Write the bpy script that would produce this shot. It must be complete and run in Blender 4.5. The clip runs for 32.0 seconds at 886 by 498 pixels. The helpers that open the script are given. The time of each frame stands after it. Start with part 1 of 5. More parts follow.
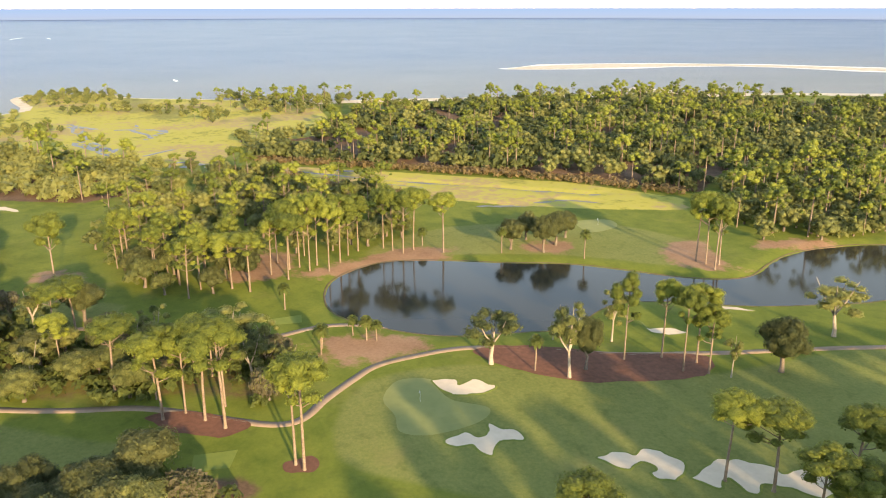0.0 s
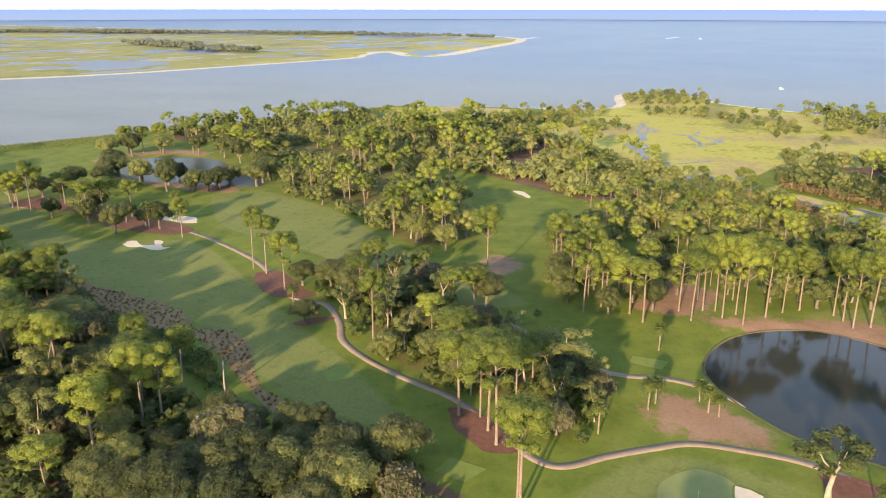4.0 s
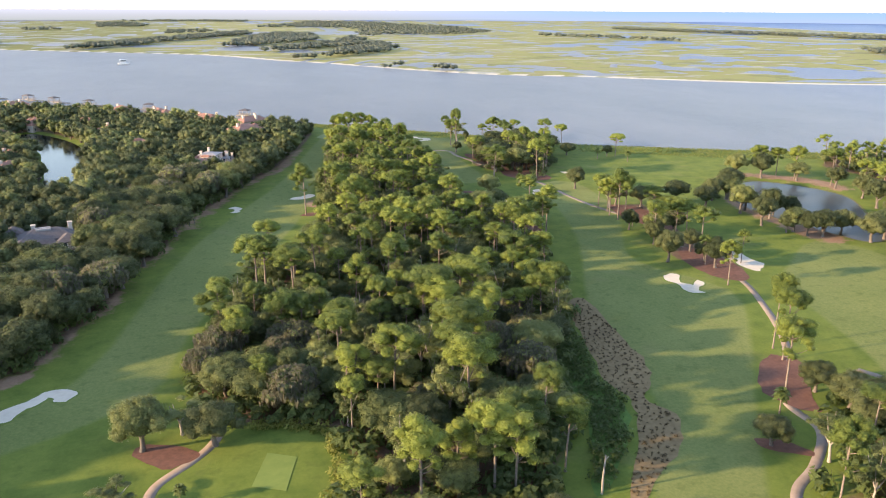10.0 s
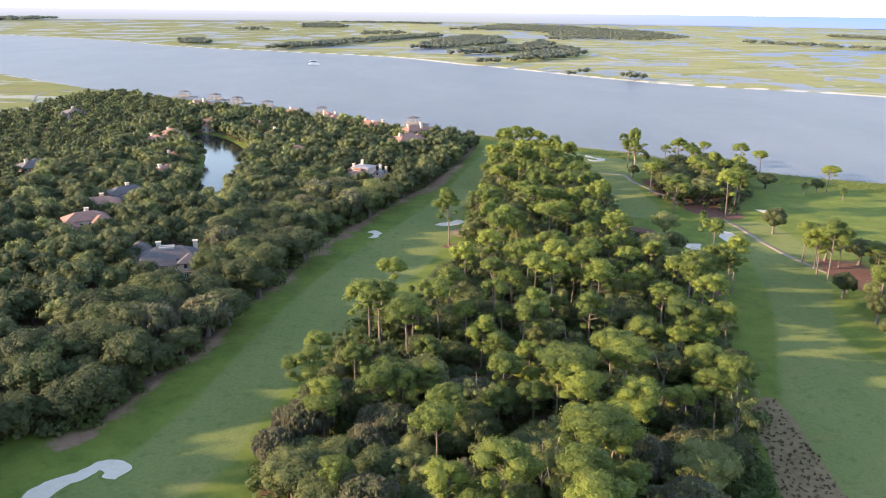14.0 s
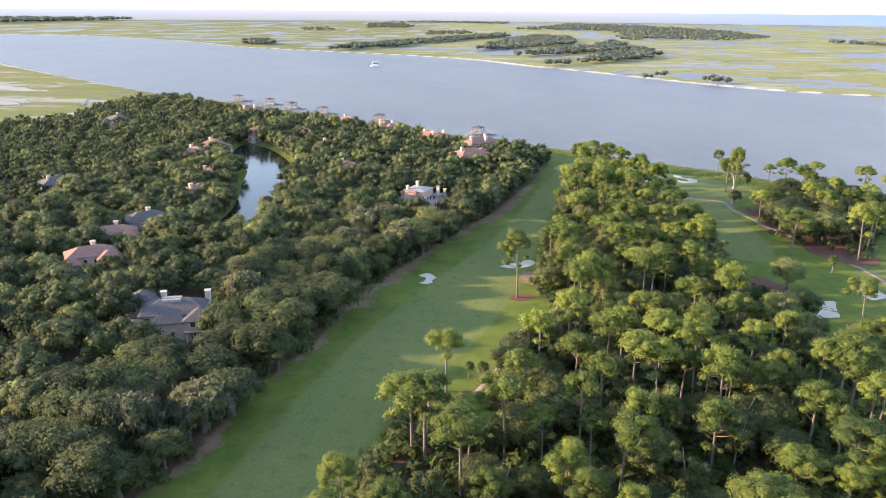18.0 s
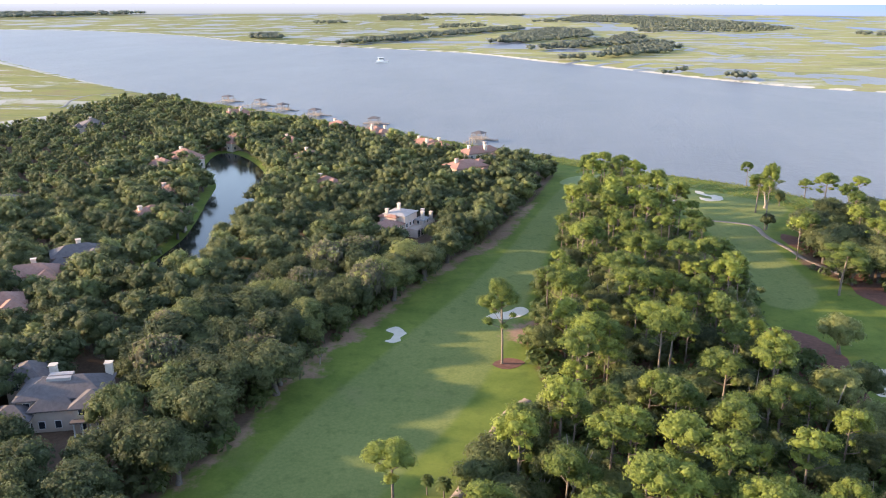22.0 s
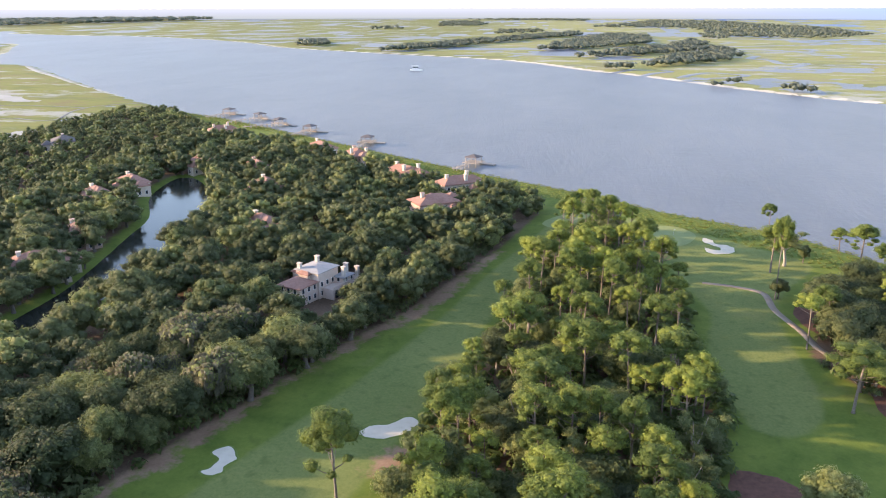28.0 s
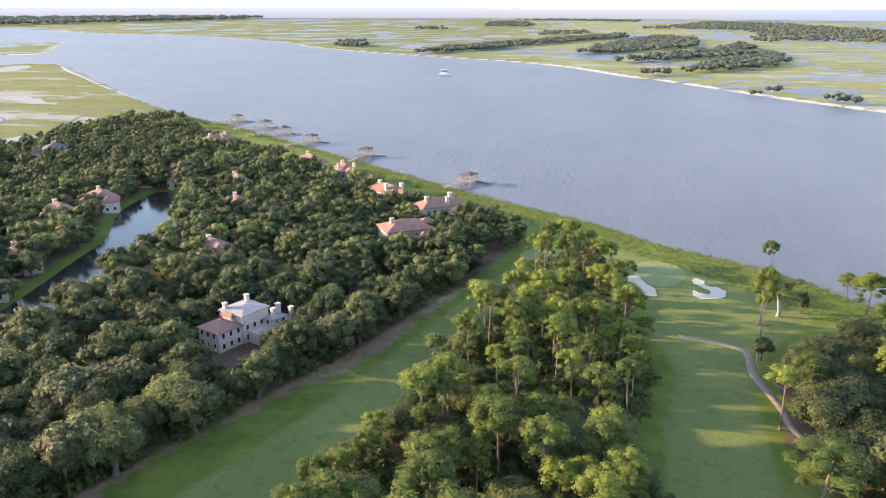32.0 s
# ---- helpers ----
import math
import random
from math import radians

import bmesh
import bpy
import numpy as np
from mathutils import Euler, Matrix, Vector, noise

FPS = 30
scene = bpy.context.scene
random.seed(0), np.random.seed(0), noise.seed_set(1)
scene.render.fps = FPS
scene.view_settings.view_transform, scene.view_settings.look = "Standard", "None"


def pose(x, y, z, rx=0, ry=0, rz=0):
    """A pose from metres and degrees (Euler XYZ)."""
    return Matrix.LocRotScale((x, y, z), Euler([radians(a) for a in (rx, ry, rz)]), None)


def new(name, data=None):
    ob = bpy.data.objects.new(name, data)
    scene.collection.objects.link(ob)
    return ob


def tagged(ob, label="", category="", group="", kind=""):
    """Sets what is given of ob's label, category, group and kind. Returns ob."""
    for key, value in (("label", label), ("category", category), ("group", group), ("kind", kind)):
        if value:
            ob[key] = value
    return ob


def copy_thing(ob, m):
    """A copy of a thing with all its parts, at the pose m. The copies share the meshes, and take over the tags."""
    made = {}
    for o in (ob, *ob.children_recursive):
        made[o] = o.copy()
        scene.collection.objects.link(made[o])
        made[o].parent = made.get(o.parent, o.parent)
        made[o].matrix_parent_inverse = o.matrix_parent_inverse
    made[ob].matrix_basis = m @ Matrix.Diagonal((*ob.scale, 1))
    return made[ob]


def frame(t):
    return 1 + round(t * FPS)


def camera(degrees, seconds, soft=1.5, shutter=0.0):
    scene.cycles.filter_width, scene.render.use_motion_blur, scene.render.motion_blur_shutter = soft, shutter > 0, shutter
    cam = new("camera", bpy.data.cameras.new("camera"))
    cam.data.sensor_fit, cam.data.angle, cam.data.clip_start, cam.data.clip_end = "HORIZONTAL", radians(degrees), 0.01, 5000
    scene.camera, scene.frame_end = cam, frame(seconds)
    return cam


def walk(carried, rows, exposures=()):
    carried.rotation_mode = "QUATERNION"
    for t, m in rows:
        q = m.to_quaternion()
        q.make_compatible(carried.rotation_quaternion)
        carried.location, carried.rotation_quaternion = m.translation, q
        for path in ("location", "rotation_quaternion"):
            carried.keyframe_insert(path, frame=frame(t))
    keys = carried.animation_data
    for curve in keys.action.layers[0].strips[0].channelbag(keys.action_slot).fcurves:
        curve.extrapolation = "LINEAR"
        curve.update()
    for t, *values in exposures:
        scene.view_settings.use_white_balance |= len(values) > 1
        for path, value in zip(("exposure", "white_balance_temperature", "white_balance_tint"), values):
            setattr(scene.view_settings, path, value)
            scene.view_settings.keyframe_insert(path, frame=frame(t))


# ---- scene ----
cam = camera(58.96, 32.0, soft=1.05)
PATH = [
    (0, pose(-83.58, -23.33, 70.82, 72.734, 0.063, -112.180)),
    (0.5, pose(-85.21, -30.61, 71.13, 72.838, 0.043, -103.111)),
    (1, pose(-85.41, -37.38, 71.64, 72.860, 0.019, -95.166)),
    (1.5, pose(-84.85, -44.29, 72.23, 72.850, -0.005, -88.034)),
    (2, pose(-83.87, -51.14, 72.82, 72.887, -0.001, -82.053)),
    (2.5, pose(-82.14, -56.95, 73.34, 72.859, -0.008, -77.564)),
    (3, pose(-79.74, -62.83, 73.90, 72.813, -0.052, -73.725)),
    (3.5, pose(-76.88, -68.24, 74.43, 72.782, -0.098, -70.385)),
    (5.5, pose(-62.66, -83.75, 77.24, 72.714, 0.212, -56.409)),
    (6, pose(-57.49, -86.19, 77.68, 72.700, 0.146, -51.599)),
    (6.5, pose(-52.10, -87.88, 77.90, 72.689, 0.065, -46.454)),
    (7, pose(-46.82, -88.57, 77.99, 72.691, -0.002, -41.388)),
    (7.5, pose(-41.59, -88.37, 78.01, 72.709, -0.060, -36.449)),
    (8, pose(-36.43, -87.78, 78.06, 72.751, -0.086, -31.624)),
    (8.5, pose(-31.48, -86.40, 78.16, 72.745, -0.084, -27.119)),
    (9, pose(-26.74, -84.43, 78.27, 72.781, -0.102, -22.956)),
    (9.5, pose(-22.36, -81.82, 78.38, 72.801, -0.196, -19.307)),
    (10, pose(-18.00, -78.45, 78.62, 72.787, -0.255, -16.792)),
    (10.5, pose(-13.99, -74.96, 78.98, 72.808, -0.239, -15.550)),
    (11, pose(-10.04, -70.89, 79.27, 72.811, -0.178, -14.849)),
    (11.5, pose(-6.91, -66.58, 79.43, 72.831, -0.137, -13.906)),
    (12, pose(-5.17, -61.76, 79.38, 72.858, -0.291, -12.084)),
    (12.5, pose(-3.62, -56.38, 79.34, 72.863, -0.458, -9.346)),
    (13, pose(-2.19, -50.80, 79.39, 72.873, -0.572, -6.568)),
    (13.5, pose(-1.19, -45.03, 79.54, 72.874, -0.644, -4.416)),
    (14, pose(-0.58, -38.99, 79.63, 72.891, -0.641, -3.202)),
    (14.5, pose(-0.50, -32.54, 79.65, 72.906, -0.629, -2.782)),
    (16.5, pose(-0.55, -6.51, 79.56, 72.936, -0.544, -1.218)),
    (17, pose(0.00, 0.00, 79.50, 72.883, -0.484, 0.100)),
    (17.5, pose(0.49, 6.45, 79.31, 72.840, -0.460, 1.143)),
    (18, pose(0.61, 12.67, 79.20, 72.821, -0.433, 1.459)),
    (18.5, pose(0.87, 18.84, 79.24, 72.756, -0.409, 1.533)),
    (19, pose(1.36, 24.74, 79.32, 72.685, -0.360, 1.554)),
    (19.5, pose(2.48, 30.57, 79.45, 72.602, -0.311, 1.666)),
    (20, pose(3.61, 36.27, 79.61, 72.518, -0.231, 1.703)),
    (20.5, pose(4.82, 41.77, 79.77, 72.405, -0.132, 1.728)),
    (21, pose(6.34, 47.31, 79.97, 72.338, -0.115, 1.960)),
    (21.5, pose(8.50, 52.77, 80.12, 72.311, -0.097, 2.377)),
    (22, pose(10.89, 58.22, 80.19, 72.289, -0.095, 2.669)),
    (22.5, pose(13.43, 63.49, 80.26, 72.299, -0.083, 2.750)),
    (23, pose(16.08, 68.43, 80.37, 72.310, -0.080, 2.704)),
    (23.5, pose(18.95, 73.35, 80.64, 72.287, -0.070, 2.701)),
    (24, pose(21.83, 78.29, 80.95, 72.277, -0.054, 2.710)),
    (24.5, pose(24.92, 83.39, 81.01, 72.312, -0.073, 2.675)),
    (25, pose(28.11, 88.35, 80.92, 72.362, -0.074, 2.676)),
    (25.5, pose(31.70, 93.29, 80.90, 72.381, -0.057, 2.698)),
    (27.5, pose(45.41, 112.24, 81.14, 72.551, 0.107, 6.392)),
    (28, pose(48.84, 116.69, 81.36, 72.593, 0.103, 7.614)),
    (28.5, pose(52.14, 121.00, 81.75, 72.617, 0.120, 8.644)),
    (29, pose(55.40, 125.14, 82.21, 72.631, 0.119, 9.701)),
    (29.5, pose(58.88, 128.98, 82.69, 72.647, 0.098, 10.677)),
    (30, pose(61.96, 132.56, 83.28, 72.654, 0.079, 11.214)),
    (30.5, pose(64.95, 136.10, 83.85, 72.640, 0.063, 11.394)),
    (31, pose(67.75, 139.86, 84.38, 72.646, 0.029, 11.386)),
    (31.5, pose(70.51, 143.56, 84.88, 72.574, -0.039, 11.382)),
    (32, pose(73.25, 147.22, 85.32, 72.524, -0.118, 11.383)),
]
EXPOSE = [(0.0, 1.9, 8700, 19), (3.5, 1.8, 7700, 20), (7.0, 1.9, 7200, 21), (14.0, 2.1, 6800, 24), (32.0, 2.07, 6720, 24)]
walk(cam, PATH, EXPOSE)

# ---- daylight: low late-afternoon sun in the west, hazy sky ----
SUN_EL = 13.8
world = bpy.data.worlds.new("daylight")
scene.world = world
world.use_nodes = True
wn, wl = world.node_tree.nodes, world.node_tree.links
sky = wn.new("ShaderNodeTexSky")
sky.sky_type, sky.sun_disc = "NISHITA", False
sky.sun_elevation, sky.sun_rotation = radians(SUN_EL), radians(-90)
sky.air_density, sky.dust_density, sky.ozone_density = 1.0, 0.3, 1.4
wl.new(sky.outputs["Color"], wn["Background"].inputs["Color"])
wn["Background"].inputs["Strength"].default_value = 0.155
sun = new("sun", bpy.data.lights.new("sun", "SUN"))
sun.data.energy, sun.data.angle, sun.data.color = 3.25, radians(1.5), (1.0, 0.80, 0.50)
SUN_WAY = Vector((math.cos(radians(SUN_EL)), 0.02, -math.sin(radians(SUN_EL))))
sun.matrix_world = Matrix.Translation((-300, 0, 300)) @ SUN_WAY.to_track_quat("-Z", "Y").to_matrix().to_4x4()

# ---- materials ----


class Nodes:
    """Short ways to write a node material."""

    def __init__(self, name, rough=0.8, spec=0.3, metal=0.0):
        self.mat = bpy.data.materials.new(name)
        self.mat.use_nodes = True
        self.tree = self.mat.node_tree
        self.bsdf = self.tree.nodes["Principled BSDF"]
        self.bsdf.inputs["Roughness"].default_value = rough
        self.bsdf.inputs["Specular IOR Level"].default_value = spec
        self.bsdf.inputs["Metallic"].default_value = metal
        self.coord = self.node("ShaderNodeNewGeometry").outputs["Position"]

    def node(self, kind):
        return self.tree.nodes.new(kind)

    def link(self, a, b):
        self.tree.links.new(a, b)

    def noise(self, scale, detail=3.0, rough=0.55, vec=None, stretch=None):
        n = self.node("ShaderNodeTexNoise")
        n.inputs["Scale"].default_value, n.inputs["Detail"].default_value, n.inputs["Roughness"].default_value = scale, detail, rough
        v = vec or self.coord
        if stretch:
            m = self.node("ShaderNodeMapping")
            m.inputs["Scale"].default_value = stretch
            self.link(v, m.inputs["Vector"])
            v = m.outputs["Vector"]
        self.link(v, n.inputs["Vector"])
        return n.outputs["Fac"]

    def ramp(self, fac, *stops):
        n = self.node("ShaderNodeValToRGB")
        e = n.color_ramp.elements
        while len(e) < len(stops):
            e.new(0.5)
        for el, (p, c) in zip(e, stops):
            el.position, el.color = p, (*c, 1)
        self.link(fac, n.inputs["Fac"])
        return n.outputs["Color"]

    def mix(self, fac, a, b, mode="MIX"):
        n = self.node("ShaderNodeMix")
        n.data_type, n.blend_type = "RGBA", mode
        for v, i in ((fac, 0), (a, 6), (b, 7)):
            if isinstance(v, (int, float)):
                n.inputs[i].default_value = v
            elif isinstance(v, tuple):
                n.inputs[i].default_value = (*v, 1)
            else:
                self.link(v, n.inputs[i])
        return n.outputs[2]

    def step(self, fac, lo, hi):
        n = self.node("ShaderNodeMapRange")
        n.interpolation_type = "SMOOTHSTEP"
        n.inputs["From Min"].default_value, n.inputs["From Max"].default_value = lo, hi
        self.link(fac, n.inputs["Value"])
        return n.outputs["Result"]

    def math(self, op, a, b=0.0):
        n = self.node("ShaderNodeMath")
        n.operation = op
        for v, i in ((a, 0), (b, 1)):
            if isinstance(v, (int, float)):
                n.inputs[i].default_value = v
            else:
                self.link(v, n.inputs[i])
        return n.outputs[0]

    def done(self, colour, bump=None, strength=0.3, dist=0.1):
        if isinstance(colour, tuple):
            self.bsdf.inputs["Base Color"].default_value = (*colour, 1)
        else:
            self.link(colour, self.bsdf.inputs["Base Color"])
        if bump is not None:
            b = self.node("ShaderNodeBump")
            b.inputs["Strength"].default_value, b.inputs["Distance"].default_value = strength, dist
            self.link(bump, b.inputs["Height"])
            self.link(b.outputs["Normal"], self.bsdf.inputs["Normal"])
        return self.mat


def leaf_material(name, dark, light, spread=0.8, glow=0.42):
    """Foliage: varies from clump to clump and from tree to tree; some light passes through."""
    m = Nodes(name, rough=0.6, spec=0.25)
    isl = m.node("ShaderNodeNewGeometry").outputs["Random Per Island"]
    obj = m.node("ShaderNodeObjectInfo").outputs["Random"]
    one = m.node("ShaderNodeAttribute")
    one.attribute_name = "tree"
    obj = m.math("FRACT", m.math("ADD", obj, one.outputs["Fac"]))
    big = m.noise(0.05, 2.0)
    f = m.math("ADD", m.math("MULTIPLY", isl, 0.22), m.math("MULTIPLY", obj, spread))
    f = m.math("ADD", f, m.math("MULTIPLY", big, 0.3))
    leafy = m.noise(1.5, 5.0, 0.72)
    f = m.math("ADD", f, m.math("MULTIPLY", m.math("ADD", leafy, -0.5), 1.9))
    col = m.ramp(f, (0.16, dark), (0.68, tuple(0.55 * p + 0.45 * q for p, q in zip(dark, light))), (1.0, light))
    m.done(col, leafy, 1.0, 0.6)
    tr = m.node("ShaderNodeBsdfTranslucent")
    m.link(col, tr.inputs["Color"])
    mx = m.node("ShaderNodeMixShader")
    mx.inputs[0].default_value = glow
    m.link(m.bsdf.outputs[0], mx.inputs[1])
    m.link(tr.outputs[0], mx.inputs[2])
    m.link(mx.outputs[0], m.tree.nodes["Material Output"].inputs["Surface"])
    return m.mat


def plain_material(name, a, b, scale=1.0, rough=0.8, bump=0.0, spec=0.3):
    m = Nodes(name, rough, spec)
    n1, n2 = m.noise(scale, 4.0), m.noise(scale * 0.13, 2.0)
    f = m.math("ADD", m.math("MULTIPLY", n1, 0.6), m.math("MULTIPLY", n2, 0.4))
    return m.done(m.ramp(f, (0.3, a), (0.7, b)), n1 if bump else None, bump)


PINE = leaf_material("pine_needles", (0.094, 0.138, 0.036), (0.275, 0.325, 0.066))
OAK = leaf_material("oak_leaves", (0.055, 0.076, 0.032), (0.155, 0.175, 0.070))
OAKL = leaf_material("light_oak_leaves", (0.09, 0.12, 0.046), (0.27, 0.295, 0.105))
MOSS = leaf_material("spanish_moss", (0.125, 0.12, 0.078), (0.26, 0.245, 0.165), 0.3)
# Far leaves: the greyer, bluer colour stands in for distance haze.
HAZELEAF = leaf_material("hazed_island_trees", (0.11, 0.13, 0.098), (0.20, 0.225, 0.16), 0.3, 0.4)
SCRUBLEAF = leaf_material("dry_scrub_twigs", (0.18, 0.135, 0.065), (0.35, 0.28, 0.145), 0.3)
PALM = leaf_material("palm_fronds", (0.09, 0.13, 0.035), (0.22, 0.25, 0.08), 0.3)
SHRUB = leaf_material("undergrowth_leaves", (0.065, 0.10, 0.03), (0.20, 0.24, 0.07), 0.3)
BARK = plain_material("pine_bark", (0.12, 0.088, 0.066), (0.25, 0.205, 0.165), 3.0, 0.9, 0.5)
OAKBARK = plain_material("oak_bark", (0.085, 0.068, 0.055), (0.19, 0.16, 0.135), 3.0, 0.9, 0.5)
PALEBARK = plain_material("pale_smooth_bark", (0.20, 0.17, 0.14), (0.38, 0.335, 0.285), 3.0, 0.9, 0.4)
DEADWOOD = plain_material("bleached_wood", (0.20, 0.178, 0.15), (0.36, 0.33, 0.285), 3.0, 0.9, 0.3)
SAND = plain_material("bunker_sand", (0.52, 0.44, 0.33), (0.63, 0.545, 0.42), 0.6, 0.95, 0.1)
STRAW = plain_material("red_mulch", (0.095, 0.043, 0.029), (0.19, 0.088, 0.058), 0.9, 0.95, 0.4)
CONCRETE = plain_material("cart_path_concrete", (0.205, 0.152, 0.11), (0.30, 0.23, 0.175), 0.5, 0.9, 0.1)
GREEN = plain_material("putting_green_turf", (0.175, 0.205, 0.07), (0.23, 0.25, 0.09), 0.4, 0.9)
TEE = plain_material("tee_turf", (0.125, 0.175, 0.034), (0.178, 0.222, 0.046), 0.5, 0.9)

m = Nodes("course_ground", rough=0.95, spec=0.15)
zone = m.node("ShaderNodeVertexColor")
zone.layer_name = "zones"
sep = m.node("ShaderNodeSeparateColor")
m.link(zone.outputs["Color"], sep.inputs["Color"])
fine, mid, wide = m.noise(1.3, 6.0, 0.72), m.noise(0.12, 3.0), m.noise(0.02, 3.0)
rough_c = m.ramp(m.math("ADD", m.math("MULTIPLY", fine, 0.35), m.math("MULTIPLY", mid, 0.65)), (0.3, (0.074, 0.115, 0.018)), (0.75, (0.18, 0.208, 0.038)))
fair_c = m.ramp(m.math("ADD", m.math("MULTIPLY", fine, 0.5), m.math("ADD", m.math("MULTIPLY", wide, 0.28), m.math("MULTIPLY", m.noise(0.06, 5.0, 0.7, stretch=(1.6, 0.5, 1)), 0.22))), (0.38, (0.118, 0.150, 0.040)), (0.62, (0.198, 0.213, 0.066)))
litter_c = m.ramp(m.math("ADD", m.math("MULTIPLY", fine, 0.5), m.math("MULTIPLY", mid, 0.5)), (0.3, (0.070, 0.045, 0.028)), (0.7, (0.20, 0.13, 0.085)))
marsh_c = m.ramp(m.math("ADD", m.math("MULTIPLY", m.noise(0.25, 4.0, 0.6), 0.3), m.math("MULTIPLY", m.noise(0.02, 6.0, 0.68, stretch=(1.0, 0.6, 1.0)), 0.7)), (0.40, (0.19, 0.20, 0.05)), (0.46, (0.36, 0.345, 0.07)), (0.52, (0.36, 0.335, 0.085)), (0.575, (0.31, 0.23, 0.13)), (0.61, (0.36, 0.33, 0.09)))
wet_c = m.noise(0.011, 7.0, 0.72, stretch=(0.7, 1.5, 1.0))
# Northern marsh: greyer grass, with some distance haze mixed into its colour.
grey_hazed_marsh = m.mix(0.6, marsh_c, (0.175, 0.185, 0.09))
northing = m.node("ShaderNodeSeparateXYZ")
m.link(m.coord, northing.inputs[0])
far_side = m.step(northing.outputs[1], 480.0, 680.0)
marsh_c = m.mix(far_side, marsh_c, grey_hazed_marsh)
west_side = m.math("MULTIPLY", m.math("SUBTRACT", 1.0, m.step(northing.outputs[0], -260.0, 0.0)), 0.9)
marsh_c = m.mix(west_side, marsh_c, m.ramp(m.noise(0.03, 5.0, 0.7, stretch=(0.6, 1.3, 1.0)), (0.4, (0.12, 0.14, 0.035)), (0.52, (0.175, 0.18, 0.045)), (0.62, (0.16, 0.125, 0.06))))
marsh_c = m.mix(m.math("MULTIPLY", m.math("MULTIPLY", m.step(wet_c, 0.53, 0.60), far_side), 0.7), marsh_c, (0.34, 0.345, 0.33))
marsh_c = m.mix(m.math("MULTIPLY", m.step(m.noise(0.007, 6.0, 0.7, stretch=(0.8, 1.6, 1.0)), 0.54, 0.62), 0.55), marsh_c, (0.115, 0.13, 0.055))
sand_c = m.ramp(mid, (0.3, (0.42, 0.37, 0.29)), (0.7, (0.62, 0.56, 0.45)))
edge = m.math("ADD", m.math("MULTIPLY", m.noise(0.35, 4.0, 0.65), 0.5), -0.25)
col = m.mix(m.step(m.math("ADD", sep.outputs[0], m.math("MULTIPLY", edge, 0.6)), 0.3, 0.7), rough_c, fair_c)
col = m.mix(m.math("MULTIPLY", m.step(m.noise(0.045, 5.0, 0.65), 0.55, 0.72), 0.35), col, (0.20, 0.175, 0.075))
col = m.mix(m.math("MULTIPLY", m.step(m.noise(0.3, 4.0, 0.6), 0.52, 0.7), 0.35), col, (0.055, 0.085, 0.018))
soil = m.node("ShaderNodeAttribute")
soil.attribute_name = "soil"
soil_c = m.ramp(m.math("ADD", m.math("MULTIPLY", fine, 0.5), m.math("MULTIPLY", mid, 0.5)), (0.3, (0.20, 0.115, 0.07)), (0.7, (0.345, 0.225, 0.145)))
ragged = m.math("MULTIPLY", m.math("ADD", m.noise(0.16, 5.0, 0.7), -0.5), 1.9)
col = m.mix(m.step(m.math("ADD", soil.outputs["Fac"], ragged), 0.35, 0.75), col, soil_c)
col = m.mix(m.step(m.math("ADD", sep.outputs[1], edge), 0.35, 0.65), col, litter_c)
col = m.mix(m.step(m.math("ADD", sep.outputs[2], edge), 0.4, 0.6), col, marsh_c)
col = m.mix(m.step(m.math("ADD", zone.outputs["Alpha"], edge), 0.4, 0.6), col, sand_c)
GROUND = m.done(col, fine, 0.35, 0.15)

m = Nodes("tidal_water", rough=0.42, spec=0.2)
m.bsdf.inputs["IOR"].default_value = 1.29
waves = m.math("ADD", m.noise(0.35, 5.0, 0.7, stretch=(1, 0.5, 1)), m.math("MULTIPLY", m.noise(0.05, 4.0, 0.6, stretch=(1, 0.5, 1)), 1.5))
seaway = m.node("ShaderNodeSeparateXYZ")
m.link(m.coord, seaway.inputs[0])
silty = m.ramp(m.noise(0.008, 6.0, 0.7, stretch=(1.0, 0.45, 1)), (0.3, (0.113, 0.127, 0.147)), (0.7, (0.162, 0.175, 0.195)))
open_sea = m.ramp(m.noise(0.006, 4.0, 0.6), (0.3, (0.045, 0.098, 0.215)), (0.7, (0.08, 0.13, 0.25)))
SEA = m.done(m.mix(m.step(seaway.outputs[0], 350.0, 1100.0), silty, open_sea), waves, 0.75, 0.6)
m = Nodes("pond_water", rough=0.11, spec=0.5)
m.bsdf.inputs["IOR"].default_value = 1.22
POND = m.done((0.030, 0.031, 0.024), m.noise(0.5, 3.0), 0.05, 0.1)

m = Nodes("ruffled_pond_water", rough=0.33, spec=0.3)
m.bsdf.inputs["IOR"].default_value = 1.22
RUFFLED = m.done((0.045, 0.05, 0.05), m.noise(0.8, 4.0), 0.25, 0.15)

# Backdrop glows by itself: distance haze sits in its emission colours.
m = Nodes("far_haze_glow", rough=1.0, spec=0.0)
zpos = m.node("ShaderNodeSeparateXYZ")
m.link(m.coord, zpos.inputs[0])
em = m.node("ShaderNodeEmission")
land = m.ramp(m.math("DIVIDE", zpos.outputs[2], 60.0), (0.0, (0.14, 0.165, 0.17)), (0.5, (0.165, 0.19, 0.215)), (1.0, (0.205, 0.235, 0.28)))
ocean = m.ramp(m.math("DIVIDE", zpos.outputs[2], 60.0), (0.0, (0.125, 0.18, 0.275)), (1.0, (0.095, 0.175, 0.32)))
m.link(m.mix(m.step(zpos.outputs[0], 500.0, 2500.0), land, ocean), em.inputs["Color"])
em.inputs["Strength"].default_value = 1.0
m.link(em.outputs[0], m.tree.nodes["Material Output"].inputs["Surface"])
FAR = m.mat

# ---- mesh helpers ----


